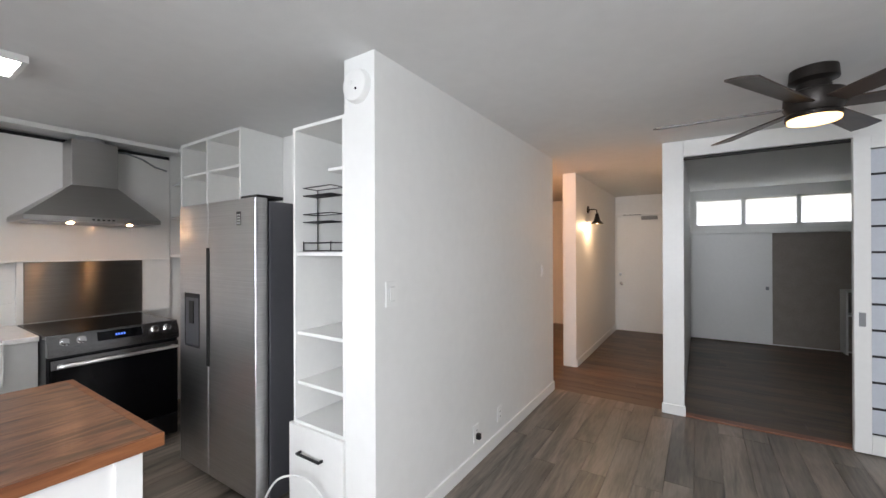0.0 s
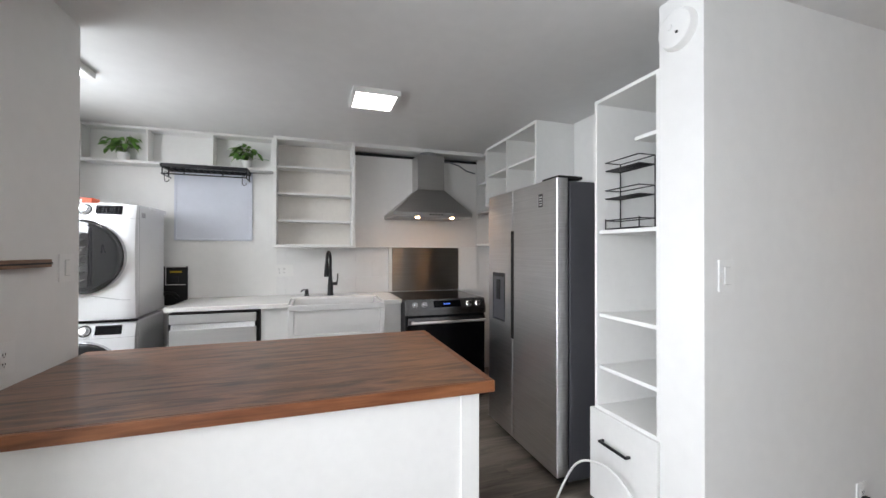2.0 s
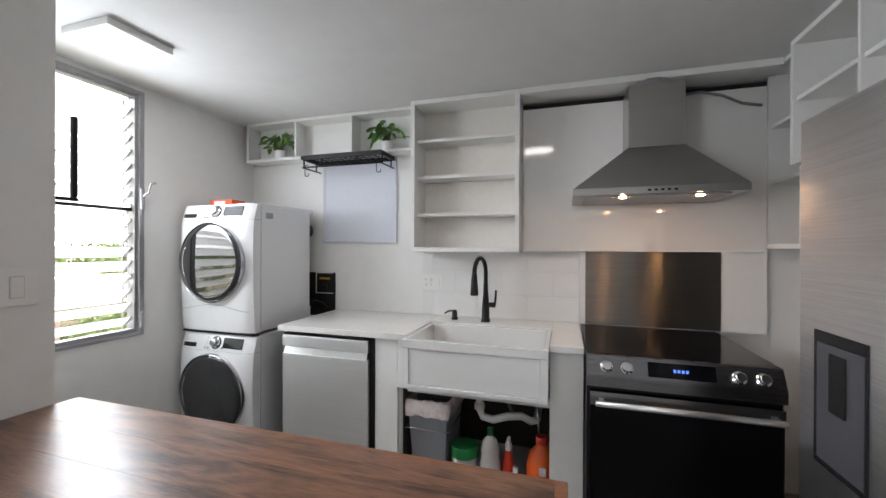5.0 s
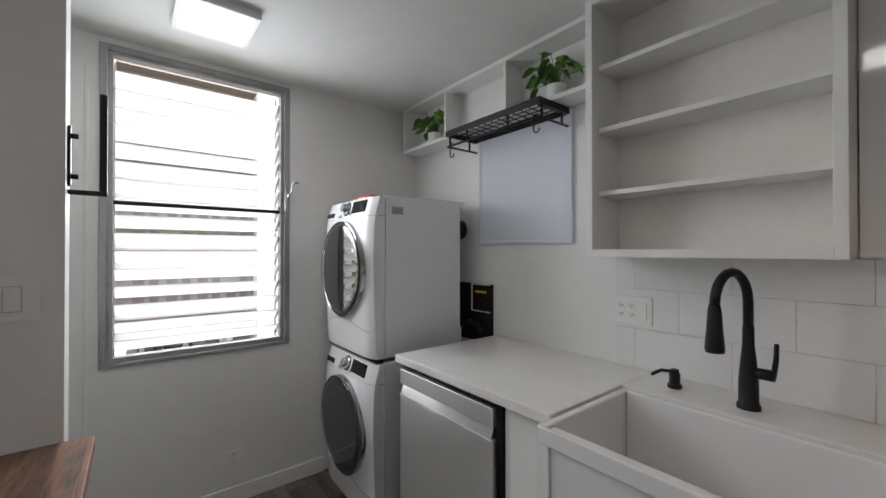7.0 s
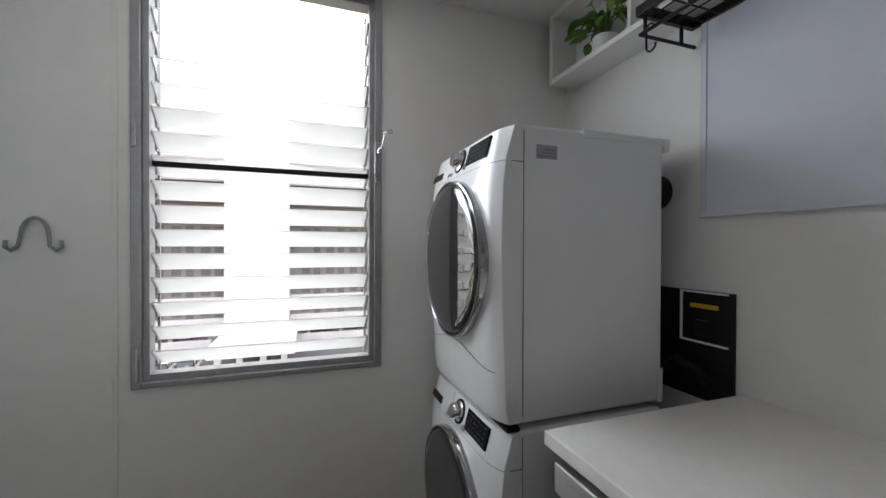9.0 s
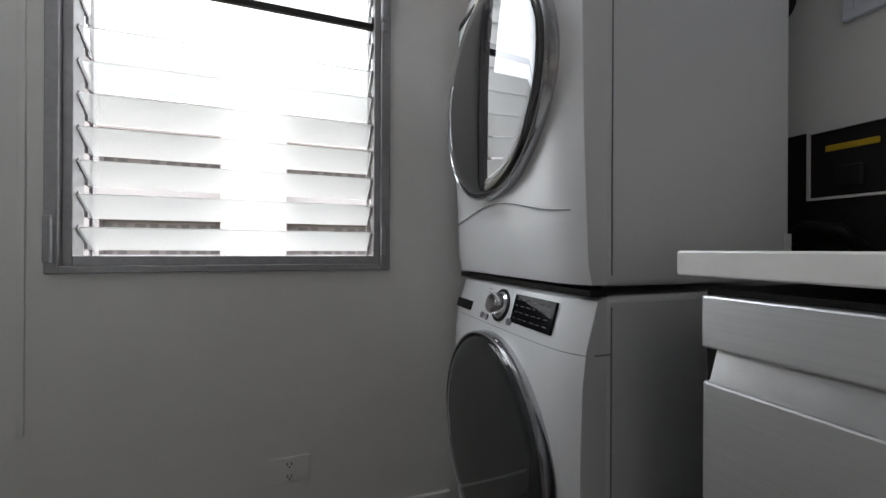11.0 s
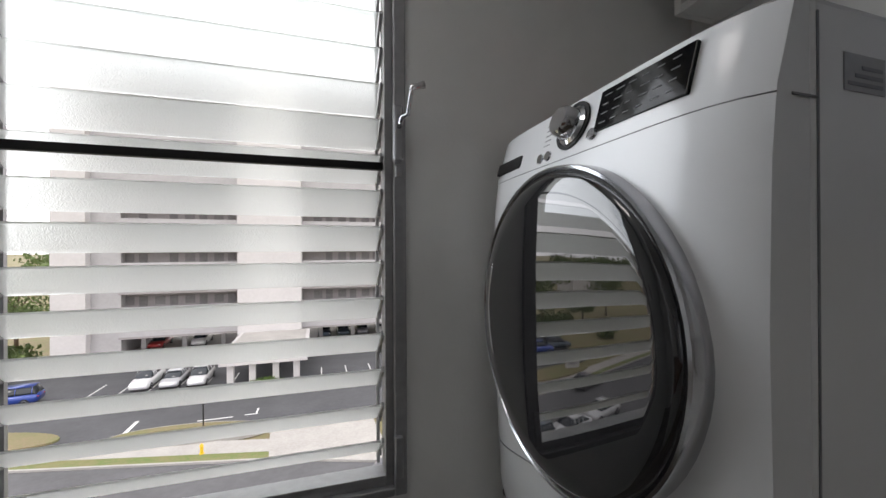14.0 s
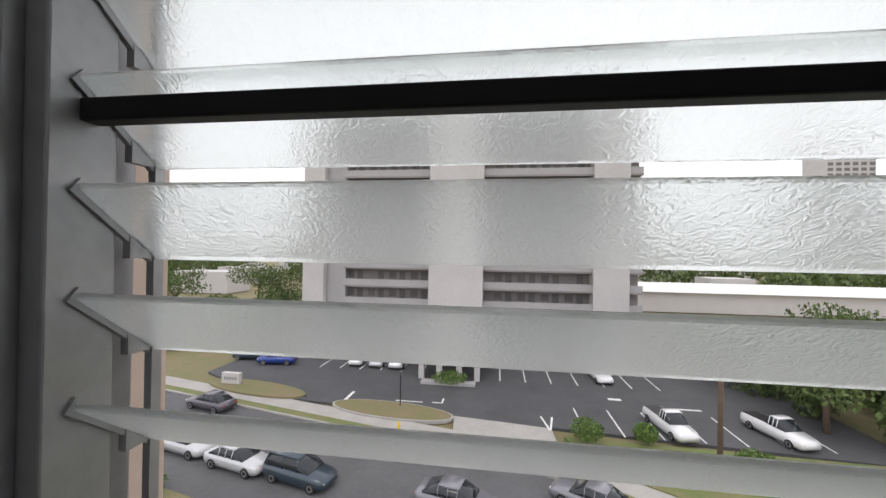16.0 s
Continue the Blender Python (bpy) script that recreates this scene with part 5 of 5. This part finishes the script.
DOORS = mat("flat_door", (0.16, 0.15, 0.15), 0.6, vary=0.2, scale=0.5)
PEACH = mat("peach_render", (0.6, 0.48, 0.4), 0.85, vary=0.06, scale=3, bump=0.2, bscale=60)
BARK = mat("bark", (0.12, 0.085, 0.06), 0.9, vary=0.25, scale=6, bump=0.6, bscale=20)
FOL = mat("foliage", (0.14, 0.19, 0.05), 0.7, vary=0.5, scale=1.2, two=(0.03, 0.055, 0.015))
FOL2 = mat("foliage_bright", (0.14, 0.22, 0.04), 0.7, vary=0.4, scale=2, two=(0.05, 0.1, 0.02))

gm = bmesh.new()
bmesh.ops.create_grid(gm, x_segments=1, y_segments=1, size=2500, matrix=Matrix.Translation((0, -200, G - 0.2)))
tagged(mesh_ob("ground", gm, GRASS), "dry grassy ground reaching the horizon", "ground", kind="structure")


def strip(name, outline, z, material, label, category, thick=0.3):
    return tagged(prism(name, outline, z - thick, z, "z", material), label, category, kind="structure")


def curb_y(x):
    """The far kerb; the street bends towards the house at one end."""
    return -30.4 - 0.23 * (x - 5) if x > -5 else -28.1 - 0.62 * (x + 5)


def along(near, far):
    xs = (-45, -5, 120)
    return [(x, curb_y(x) + near) for x in xs] + [(x, curb_y(x) + far) for x in xs[::-1]]


strip("road", along(11.0, 0), G - 0.1, ROAD, "grey asphalt street", "road")
strip("verge", along(-0.18, -1.1), G + 0.02, GRASS_G, "dry grass verge along the street", "grass")
strip("kerb", along(0, -0.18), G + 0.04, CONC, "concrete street kerb", "kerb")
strip("pavement", along(-1.1, -3.0), G + 0.03, CONC, "pale concrete pavement", "pavement")
strip("near_bank", [(120, curb_y(120) + 11.0), (-5, curb_y(-5) + 11.0), (-27.7, -3), (120, -3)], G - 0.02, GRASS, "brown dirt bank below the windows", "bank")
strip("car_park", [(-32, -32.0), (20, -36.5), (30, -42), (30, -56), (-32, -56)], G + 0.045, ASPH, "dark asphalt car park", "car park", 0.25)
strip("driveway", [(-7.5, curb_y(-7.5) - 0.02), (0.5, curb_y(0.5) - 0.02), (1.0, -35), (-7.0, -34)], G + 0.05, CONC, "concrete driveway crossing the pavement", "driveway", 0.16)


def oval(cx, cy, a, b, rot, n_=28):
    c, s_ = math.cos(rot), math.sin(rot)
    return [(cx + a * math.cos(t) * c - b * math.sin(t) * s_, cy + a * math.cos(t) * s_ + b * math.sin(t) * c) for t in (2 * math.pi * k / n_ for k in range(n_))]


strip("lawn_island_kerb", oval(6.6, -35.1, 5.7, 1.75, -0.12), G + 0.17, CONC, "concrete kerb round the lawn island", "kerb")
strip("lawn_island", oval(6.6, -35.1, 5.5, 1.6, -0.12), G + 0.2, GRASS, "dry grass island in the car park", "grass")
strip("lawn_left", oval(21.5, -38.0, 6.0, 1.7, -0.2), G + 0.2, GRASS, "dry grass patch by the car park", "grass")
strip("lawn_right", [(-7.8, -32.6), (-40, -31.5), (-40, curb_y(-40) - 3.0), (-9.0, curb_y(-9.0) - 3.0)], G + 0.12, GRASS_G, "grass lawn beside the pavement", "grass")
lines_ = bmesh.new()
for k in range(7):
    x = -3.0 - 2.75 * k
    add_box(lines_, x - 0.06, x + 0.06, -49.6, -45.0, G + 0.045, G + 0.056)
for k in range(8):
    x = 18.5 - 2.5 * k
    if x > 5:
        add_box(lines_, x - 0.06, x + 0.06, -50.5, -46.2, G + 0.045, G + 0.056)
for k in range(7):
    x = -9.6 - 2.9 * k
    add_box(lines_, x - 0.06, x + 0.06, -38.6, -33.4, G + 0.045, G + 0.056)
for dx in (-0.5, 0.5):
    m = pose(-6.9 + dx * 0.5, -34.9, G + 0.052, 0, 0, 20 * dx)
    bmesh.ops.create_cube(lines_, size=1, matrix=m @ Matrix.Diagonal((0.16, 2.6, 0.012, 1)))
for x, y, w, h in ((5.5, -37.5, 2.6, 0.14), (2.8, -37.6, 1.0, 0.14), (2.4, -38.2, 0.14, 1.2), (11.5, -37.8, 0.3, 2.4), (-20, -40, 2.2, 0.3), (-14, -41.5, 1.2, 0.5)):
    add_box(lines_, x - w / 2, x + w / 2, y - h / 2, y + h / 2, G + 0.045, G + 0.056)
tagged(mesh_ob("road_markings", lines_, LINEP), "white painted parking lines and arrows", "marking", kind="stuff")

# ---- cars ----
TYRE = mat("tyre", (0.02, 0.02, 0.02), 0.8, vary=0.1)
RIM = mat("rim", (0.4, 0.4, 0.42), 0.35, 0.8, 0.1)
CARGL = mat("car_glass", (0.02, 0.025, 0.03), 0.06, vary=0)
LIGHTS = mat("car_light", (0.6, 0.55, 0.5), 0.2, vary=0.05)


def loft(name, stations, material):
    """Stations along x: (x, half width low, z low, half width waist, z waist, half width top, z top)."""
    bm_ = bmesh.new()
    rings = []
    for x, w0, z0, w1, z1, w2, z2 in stations:
        rings.append([bm_.verts.new(p) for p in ((x, -w0, z0), (x, -w1, z1), (x, -w2, z2), (x, w2, z2), (x, w1, z1), (x, w0, z0))])
    for a_, b_ in zip(rings, rings[1:]):
        for k in range(6):
            bm_.faces.new((a_[k], a_[(k + 1) % 6], b_[(k + 1) % 6], b_[k]))
    bm_.faces.new(rings[0])
    bm_.faces.new(rings[-1])
    bmesh.ops.bevel(bm_, geom=list(bm_.edges), offset=0.04, segments=2, affect="EDGES")
    return mesh_ob(name, bm_, material, None, True)


CAR_KINDS = {
    # length, height, cab (rear, rear top, front top, front) as shares of the length, waist
    "saloon": (4.6, 1.45, (-0.4, -0.2, 0.06, 0.24), 0.92),
    "suv": (4.6, 1.72, (-0.48, -0.42, 0.08, 0.26), 1.02),
    "pickup": (5.2, 1.75, (-0.06, -0.02, 0.12, 0.24), 1.05),
}
paints = {}


def car(kind_, x, y, rot, color, cname, z=G + 0.05, group="parked cars"):
    L, H_, cab, waist = CAR_KINDS[kind_]
    if cname not in paints:
        paints[cname] = mat("car_paint_" + cname, color, 0.3, 0.2, 0.04, 2, coat=0.6)
    p = paints[cname]
    c = thing("car", (0, 0, 0), cname + " " + {"saloon": "saloon car", "suv": "sport utility car", "pickup": "pickup truck"}[kind_] + " parked on asphalt", "car", group)
    h = L / 2
    body = loft("body", [(-h, 0.7, 0.35, 0.78, 0.6, 0.7, waist - 0.06), (-h + 0.25, 0.84, 0.25, 0.9, 0.62, 0.8, waist), (0, 0.86, 0.22, 0.91, 0.62, 0.82, waist),
                         (h * 0.55, 0.86, 0.24, 0.9, 0.6, 0.78, waist - 0.04), (h - 0.3, 0.82, 0.25, 0.86, 0.58, 0.7, waist - 0.14), (h, 0.66, 0.32, 0.7, 0.52, 0.6, waist - 0.24)], p)
    into(body, c)
    a0, a1, a2, a3 = (L * s_ for s_ in cab)
    into(loft("glasshouse", [(a0, 0.78, waist - 0.03, 0.76, waist, 0.74, waist + 0.02), (a1, 0.8, waist - 0.03, 0.74, waist + 0.2, 0.62, H_ - 0.05), (a2, 0.8, waist - 0.03, 0.74, waist + 0.2, 0.62, H_ - 0.05), (a3, 0.76, waist - 0.05, 0.74, waist - 0.02, 0.7, waist)], CARGL), c)
    into(loft("roof", [(a1 - 0.02, 0.62, H_ - 0.08, 0.64, H_ - 0.04, 0.58, H_), ((a1 + a2) / 2, 0.64, H_ - 0.08, 0.66, H_ - 0.03, 0.6, H_ + 0.02), (a2 + 0.02, 0.62, H_ - 0.08, 0.64, H_ - 0.04, 0.58, H_)], p), c)
    for xp in (a1 + 0.03, (a1 + a2) / 2, a2 - 0.05):
        for s_ in (-1, 1):
            into(tube("pillar", [(xp, s_ * 0.8, waist - 0.02), (xp, s_ * 0.75, waist + 0.2), (xp, s_ * 0.635, H_ - 0.05)], 0.03, p, None, 6), c)
    for sx_ in (-0.31, 0.31):
        for s_ in (-1, 1):
            w_ = lathe("wheel", [(0.2, -0.1), (0.31, -0.1), (0.33, -0.06), (0.33, 0.06), (0.31, 0.1), (0.2, 0.1)], TYRE, axis="y", seg=20, at=(L * sx_, s_ * 0.82, 0.33))
            into(w_, c)
            into(lathe("rim", [(0.2, -0.085), (0.2, 0.105), (0.06, 0.095), (0.0001, 0.1)] if s_ > 0 else [(0.0001, -0.1), (0.06, -0.095), (0.2, -0.105), (0.2, 0.085)], RIM, axis="y", seg=16, at=(L * sx_, s_ * 0.82, 0.33)), c)
    for s_ in (-1, 1):
        into(block("headlight", h - 0.12, h - 0.02, s_ * 0.55 - 0.14, s_ * 0.55 + 0.14, 0.58, 0.68, LIGHTS, None, 0.02), c)
        into(block("tail_light", -h - 0.01, -h + 0.06, s_ * 0.6 - 0.12, s_ * 0.6 + 0.12, 0.7, 0.82, RED, None, 0.02), c)
    if kind_ == "pickup":
        into(block("bed_lining", -h + 0.12, a0 - 0.1, -0.7, 0.7, waist - 0.01, waist + 0.012, DARK), c)
    c.matrix_world = pose(x, y, z, 0, 0, rot)
    return c


ST = -13  # direction of the street
WHT, SIL, GRY, DRK, BLU, RDC = (0.75, 0.75, 0.75), (0.5, 0.51, 0.52), (0.2, 0.2, 0.22), (0.03, 0.05, 0.07), (0.02, 0.05, 0.25), (0.35, 0.03, 0.03)
car("suv", 9.3, -24.2, ST + 180, DRK, "dark blue", G - 0.1)
car("saloon", 14.0, -25.0, ST + 180, SIL, "silver", G - 0.1)
car("saloon", 19.0, -26.3, ST + 180, SIL, "silver", G - 0.1)
car("saloon", 22.6, -33.2, ST, (0.1, 0.09, 0.11), "dark purple", G - 0.1)
car("saloon", -8.0, -24.4, -31, GRY, "grey", G - 0.1)
car("saloon", -0.5, -23.2, ST + 180, GRY, "grey", G - 0.1)
car("pickup", -16.4, -35.2, 100, WHT, "white")
car("pickup", -24.4, -35.4, 105, WHT, "white")
car("saloon", -14.1, -47.6, 95, WHT, "white")
car("suv", 24.2, -46.5, 8, BLU, "blue")
car("suv", 28.5, -47.8, 5, DRK, "dark blue")
car("suv", 9.3, -48.6, 90, WHT, "white")
car("saloon", 11.8, -48.8, 90, SIL, "silver")
car("pickup", 14.4, -49.2, 90, WHT, "white")
for x, c_, n_, k_ in ((17.5, RDC, "red", "saloon"), (12.6, WHT, "white", "suv"), (-3.5, DRK, "dark blue", "suv"), (-6.2, DRK, "dark blue", "suv"), (-12.2, WHT, "white", "suv"), (-9.0, GRY, "grey", "saloon")):
    car(k_, x, -62.0, 90, c_, n_, G + 1.35, "cars on the garage deck")

# ---- apartment block across the street ----
FY_ = -56.0
TOP = 24.0
ap = tagged(thing("apartment_block", (0, FY_ - 8, G)), "pale grey concrete apartment block with gallery floors", "building")
into(blocks("wall", [(23.0, 26.3, FY_ - 14, FY_ - 0.3, G, TOP), (-0.56, 7.0, FY_ - 6, FY_ + 0.8, G, TOP), (-19.9, -15.3, FY_ - 14, FY_, G, TOP)], FACADE, None, 0.03), ap)
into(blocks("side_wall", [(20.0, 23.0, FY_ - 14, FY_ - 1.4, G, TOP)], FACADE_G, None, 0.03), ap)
SL = 2.67
n_fl = int((TOP + 9.0) / SL) + 1
bays = ((7.0, 20.0), (-15.3, -0.56), (-21.8, -19.9))
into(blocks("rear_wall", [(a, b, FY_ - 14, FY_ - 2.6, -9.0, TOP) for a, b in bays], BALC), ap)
for k in range(n_fl):
    z = -9.0 + k * SL
    for a, b in bays:
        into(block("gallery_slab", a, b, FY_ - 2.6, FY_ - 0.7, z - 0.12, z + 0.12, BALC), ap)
        into(block("parapet", a, b, FY_ - 0.85, FY_ - 0.72, z + 0.12, z + 1.05, FACADE_G), ap)
rnd = random.Random(21)
dd = bmesh.new()
for k in range(n_fl):
    z = -9.0 + k * SL + 0.12
    for a, b in bays[:2]:
        u = a + 0.8
        while u < b - 1.6:
            add_box(dd, u, u + 0.9, FY_ - 2.6, FY_ - 2.54, z, z + 2.05)
            if rnd.random() < 0.85:
                add_box(dd, u + 1.4, u + 2.5, FY_ - 2.6, FY_ - 2.55, z + 0.95, z + 2.0)
            u += 3.3
into(tagged(mesh_ob("doors_and_windows", dd, DOORS), kind="stuff"), ap)
# open garage decks
into(block("deck", -24, 27, FY_ - 14, FY_ + 0.4, G + 1.0, G + 1.3, CONC), ap)
for r in [(8.5, 20.0, FY_ + 0.4, FY_ + 0.6, G + 0.9, G + 2.2), (-15.3, -1.5, FY_ + 0.4, FY_ + 0.6, G + 0.9, G + 2.2), (-24.5, -20.0, FY_ + 0.4, FY_ + 0.6, G + 0.9, G + 2.2), (26.3, 31, FY_ + 0.4, FY_ + 0.6, G + 0.3, G + 2.0)]:
    into(block("deck_parapet", *r, FACADE_G, None, 0.02), ap)
for x in (18.5, 14.0, 9.5, -3.0, -7.5, -12.0):
    into(block("column", x - 0.25, x + 0.25, FY_ - 4, FY_ - 3.5, G, -9.1, FACADE_G), ap)
pc = tagged(thing("entrance_canopy", (2, -48, G)), "white flat entrance canopy on square columns", "canopy")
into(block("roof_slab", -1.6, 6.6, FY_ + 0.9, -43.5, -9.9, -8.85, FACADE, None, 0.04), pc)
into(block("roof_bed", -1.2, 6.2, FY_ + 1.2, -43.9, -8.85, -8.83, CONC), pc)
for x in (-0.8, 1.2, 3.4, 5.4):
    into(block("column", x, x + 0.6, -44.8, -44.2, G, -9.9, FACADE), pc)
into(block("planter", -0.4, 5.4, -43.4, -42.4, G, G + 0.35, FACADE_G, None, 0.03), pc)

# ---- plants outside ----


def foliage(bm_, centre, radii, n_, size, rnd_):
    for _ in range(n_):
        d = Vector((rnd_.gauss(0, 1), rnd_.gauss(0, 1), rnd_.gauss(0, 1))).normalized() * (rnd_.random() ** 0.4)
        p = Vector(centre) + Vector((d.x * radii[0], d.y * radii[1], d.z * radii[2]))
        m = Matrix.Translation(p) @ Euler((rnd_.uniform(0, 6.3), rnd_.uniform(0, 6.3), rnd_.uniform(0, 6.3))).to_matrix().to_4x4()
        s_ = size * rnd_.uniform(0.6, 1.4)
        vs_ = [bm_.verts.new(m @ Vector(q)) for q in ((-s_, 0, 0), (0, -s_ * 0.6, s_ * 0.15), (s_, 0, 0), (0, s_ * 0.6, s_ * 0.15))]
        bm_.faces.new(vs_)


def tree(x, y, h, r, seed, material=FOL):
    t = thing("tree", (x, y, G), "leafy green street tree with a spreading crown", "tree", "trees")
    rnd_ = random.Random(seed)
    tr = bmesh.new()
    add_tube(tr, [(x, y, G - 0.2), (x + 0.1, y, G + h * 0.3), (x, y + 0.1, G + h * 0.55)], [0.28, 0.2, 0.14], 8)
    lf = bmesh.new()
    for k in range(9):
        a_ = k * 0.7 + rnd_.random()
        q = (x + math.cos(a_) * r * rnd_.uniform(0.3, 0.75), y + math.sin(a_) * r * rnd_.uniform(0.3, 0.75), G + h * rnd_.uniform(0.55, 0.88))
        add_tube(tr, [(x, y, G + h * 0.45), ((x + q[0]) / 2, (y + q[1]) / 2, G + h * 0.6), q], [0.1, 0.07, 0.04], 6)
        foliage(lf, q, (r * 0.5, r * 0.5, h * 0.17), 230, 0.22, rnd_)
    into(mesh_ob("trunk", tr, BARK, None, True), t)
    into(tagged(mesh_ob("crown", lf, material), kind="stuff"), t)


def bush(x, y, r, h, seed, z=G + 0.15):
    b_ = thing("bush", (x, y, z), "rounded bright green clipped bush", "bush", "bushes")
    bm_ = bmesh.new()
    foliage(bm_, (x, y, z + h / 2), (r, r, h / 2), 900, 0.11, random.Random(seed))
    into(tagged(mesh_ob("bush_leaves", bm_, FOL2), kind="stuff"), b_)


bush(-9.4, -32.3, 1.3, 1.6, 1)
bush(-13.7, -32.6, 0.9, 1.4, 2)
bush(-19.5, -29.5, 1.3, 1.3, 3)
bush(2.4, -42.9, 2.0, 1.0, 4, G + 0.3)
bush(17.5, -21.0, 1.5, 0.9, 5)
for k, (x, y, h, r) in enumerate(((-29, -37, 7, 4), (-33, -43, 8, 5), (-38, -38, 9, 5), (-30, -50, 7.5, 4.5), (-42, -50, 9, 6), (33, -60, 8, 4), (40, -75, 11, 6), (52, -85, 12, 7), (60, -70, 10, 6), (45, -62, 6, 3.5))):
    tree(x, y, h, r, 40 + k)
hg = bmesh.new()
rnd = random.Random(9)
for k in range(46):
    foliage(hg, (rnd.uniform(-46, -26.5), rnd.uniform(-58, -33) , G + rnd.uniform(0.8, 3.2)), (2.4, 2.2, 1.9), 260, 0.3, rnd)
for k in range(16):
    foliage(hg, (rnd.uniform(29, 44), rnd.uniform(-66, -50), G + rnd.uniform(0.6, 1.8)), (2.2, 2.0, 1.3), 220, 0.3, rnd)
tagged(mesh_ob("hedge", hg, FOL), "dense green shrubs beside the car park", "shrubs", kind="stuff")
far = bmesh.new()
rnd = random.Random(77)
for k in range(170):
    x = rnd.uniform(-330, 330)
    y = rnd.uniform(-300, -110) - abs(x) * 0.2
    foliage(far, (x, y, G + rnd.uniform(4, 11)), (rnd.uniform(8, 16), 7, rnd.uniform(5, 9)), 240, 1.0, rnd)
tagged(mesh_ob("far_trees", far, FOL), "band of green trees in the distance", "trees", kind="stuff")
hm = bmesh.new()
for k in range(60):
    x = rnd.uniform(-300, 300)
    y = rnd.uniform(-280, -100)
    if -40 < x < 40 and y > -130:
        continue
    w, d, h = rnd.uniform(8, 22), rnd.uniform(8, 14), rnd.uniform(4, 8)
    add_box(hm, x, x + w, y - d, y, G, G + h)
tagged(mesh_ob("far_houses", hm, FACADE), "low pale rooftops in the distance", "houses", kind="stuff")


def tower(x, y, w, top, floors, label):
    t = tagged(thing("far_tower", (x, y, G)), label, "building")
    into(block("wall", x - w / 2, x + w / 2, y - 14, y, G, top, FACADE), t)
    h = (top - G) / floors
    bd = bmesh.new()
    for k in range(floors):
        z = G + k * h
        for u in range(int(w / 4)):
            add_box(bd, x - w / 2 + 4 * u + 0.6, x - w / 2 + 4 * u + 3.2, y, y + 0.15, z + 0.9, z + h - 0.4)
    into(tagged(mesh_ob("window_band", bd, DOORS), kind="stuff"), t)


tower(-88, -200, 34, 6, 7, "far white slab building with window bands")
tower(-190, -240, 26, 60, 24, "far tall residential tower with balconies")
wh = tagged(thing("long_shed", (-75, -110, G)), "long low white roofed shed", "building")
into(block("shed_wall", -110, -35, -118, -106, G, G + 5, FACADE), wh)
into(prism("shed_roof", [(-119, G + 5), (-112, G + 7), (-105, G + 5)], -111, -34, "x", LINEP), wh)

# ---- street furniture ----
fh = thing("fire_hydrant", (5.0, -31.6, G), "yellow street fire hydrant on the verge", "hydrant")
into(lathe("hydrant_body", [(0.16, 0), (0.16, 0.06), (0.11, 0.08), (0.11, 0.5), (0.14, 0.53), (0.1, 0.65), (0.03, 0.72), (0.0001, 0.73)], mat("hydrant_yellow", (0.7, 0.45, 0.02), 0.5, vary=0.08), at=(5.0, -31.6, G), seg=16), fh)
up = thing("utility_pole", (-16.4, -28.0, G), "brown wooden utility pole by the street", "pole")
into(tube("pole", [(-16.4, -28.0, G - 0.3), (-16.4, -28.0, -2.6)], [0.17, 0.13], BARK, None, 10), up)
into(block("cross_arm", -17.4, -15.4, -28.08, -27.9, -3.3, -3.15, BARK), up)
lp = thing("sign_post", (6.0, -36.0, G), "thin dark sign post on the lawn island", "post")
into(tube("post", [(6.0, -36.0, G), (6.0, -36.0, G + 3.0)], 0.05, DARK, None, 8), lp)
ms = thing("stone_sign", (24.6, -38.6, G), "low pale entrance sign block on the lawn", "sign")
into(block("slab", 23.6, 25.6, -38.9, -38.4, G + 0.15, G + 1.3, FACADE, None, 0.03), ms)
into(blocks("lettering", [(23.9 + 0.3 * k, 24.1 + 0.3 * k, -38.4, -38.39, G + 0.6, G + 0.9) for k in range(5)], GREYP), ms)

# own building: outer reveals beside the louvre window
setting(blocks("window_reveal", [(-2.064, -1.9, -2.04, -1.896, 0.6, 2.7), (-3.25, -3.086, -2.04, -1.896, 0.6, 2.7)], PEACH), "peach rendered reveal outside the window", "trim")
# ---- plank floor ----
fl = bpy.data.objects["floor"]
rnd = random.Random(5)
PW, PL = 0.16, 1.22
for i in range(int(7.3 / PW) + 1):
    x0 = -3.95 + i * PW
    y = -1.79 - rnd.random() * PL
    while y < 4.35:
        a, b = max(y, -1.79), min(y + PL, 4.35)
        if b - a > 0.05 and x0 < 3.2:
            ob = block("plank", 0, PW - 0.0015, 0, b - a - 0.0015, -0.012, 0, FLOOR_WOOD, None, 0.0012, 1)
            ob.location = (x0, a, 0)
            into(ob, fl)
        y += PL
# in the hall and the far room the boards lie crosswise
HALL_WOOD = wood("brown_oak_plank", (0.034, 0.02, 0.012), (0.125, 0.075, 0.045), 0.45, 0, 6, True, 0.05, 0.25)
for i in range(int(3.66 / PW) + 1):
    y0 = 4.35 + i * PW
    x = -3.0 - rnd.random() * PL
    while x < 3.2:
        a, b = max(x, -3.0), min(x + PL, 3.2)
        if b - a > 0.05:
            ob = block("plank", 0, b - a - 0.0015, 0, min(PW, 8.0 - y0) - 0.0015, -0.012, 0, HALL_WOOD, None, 0.0012, 1)
            ob.location = (a, y0, 0)
            into(ob, fl)
        x += PL
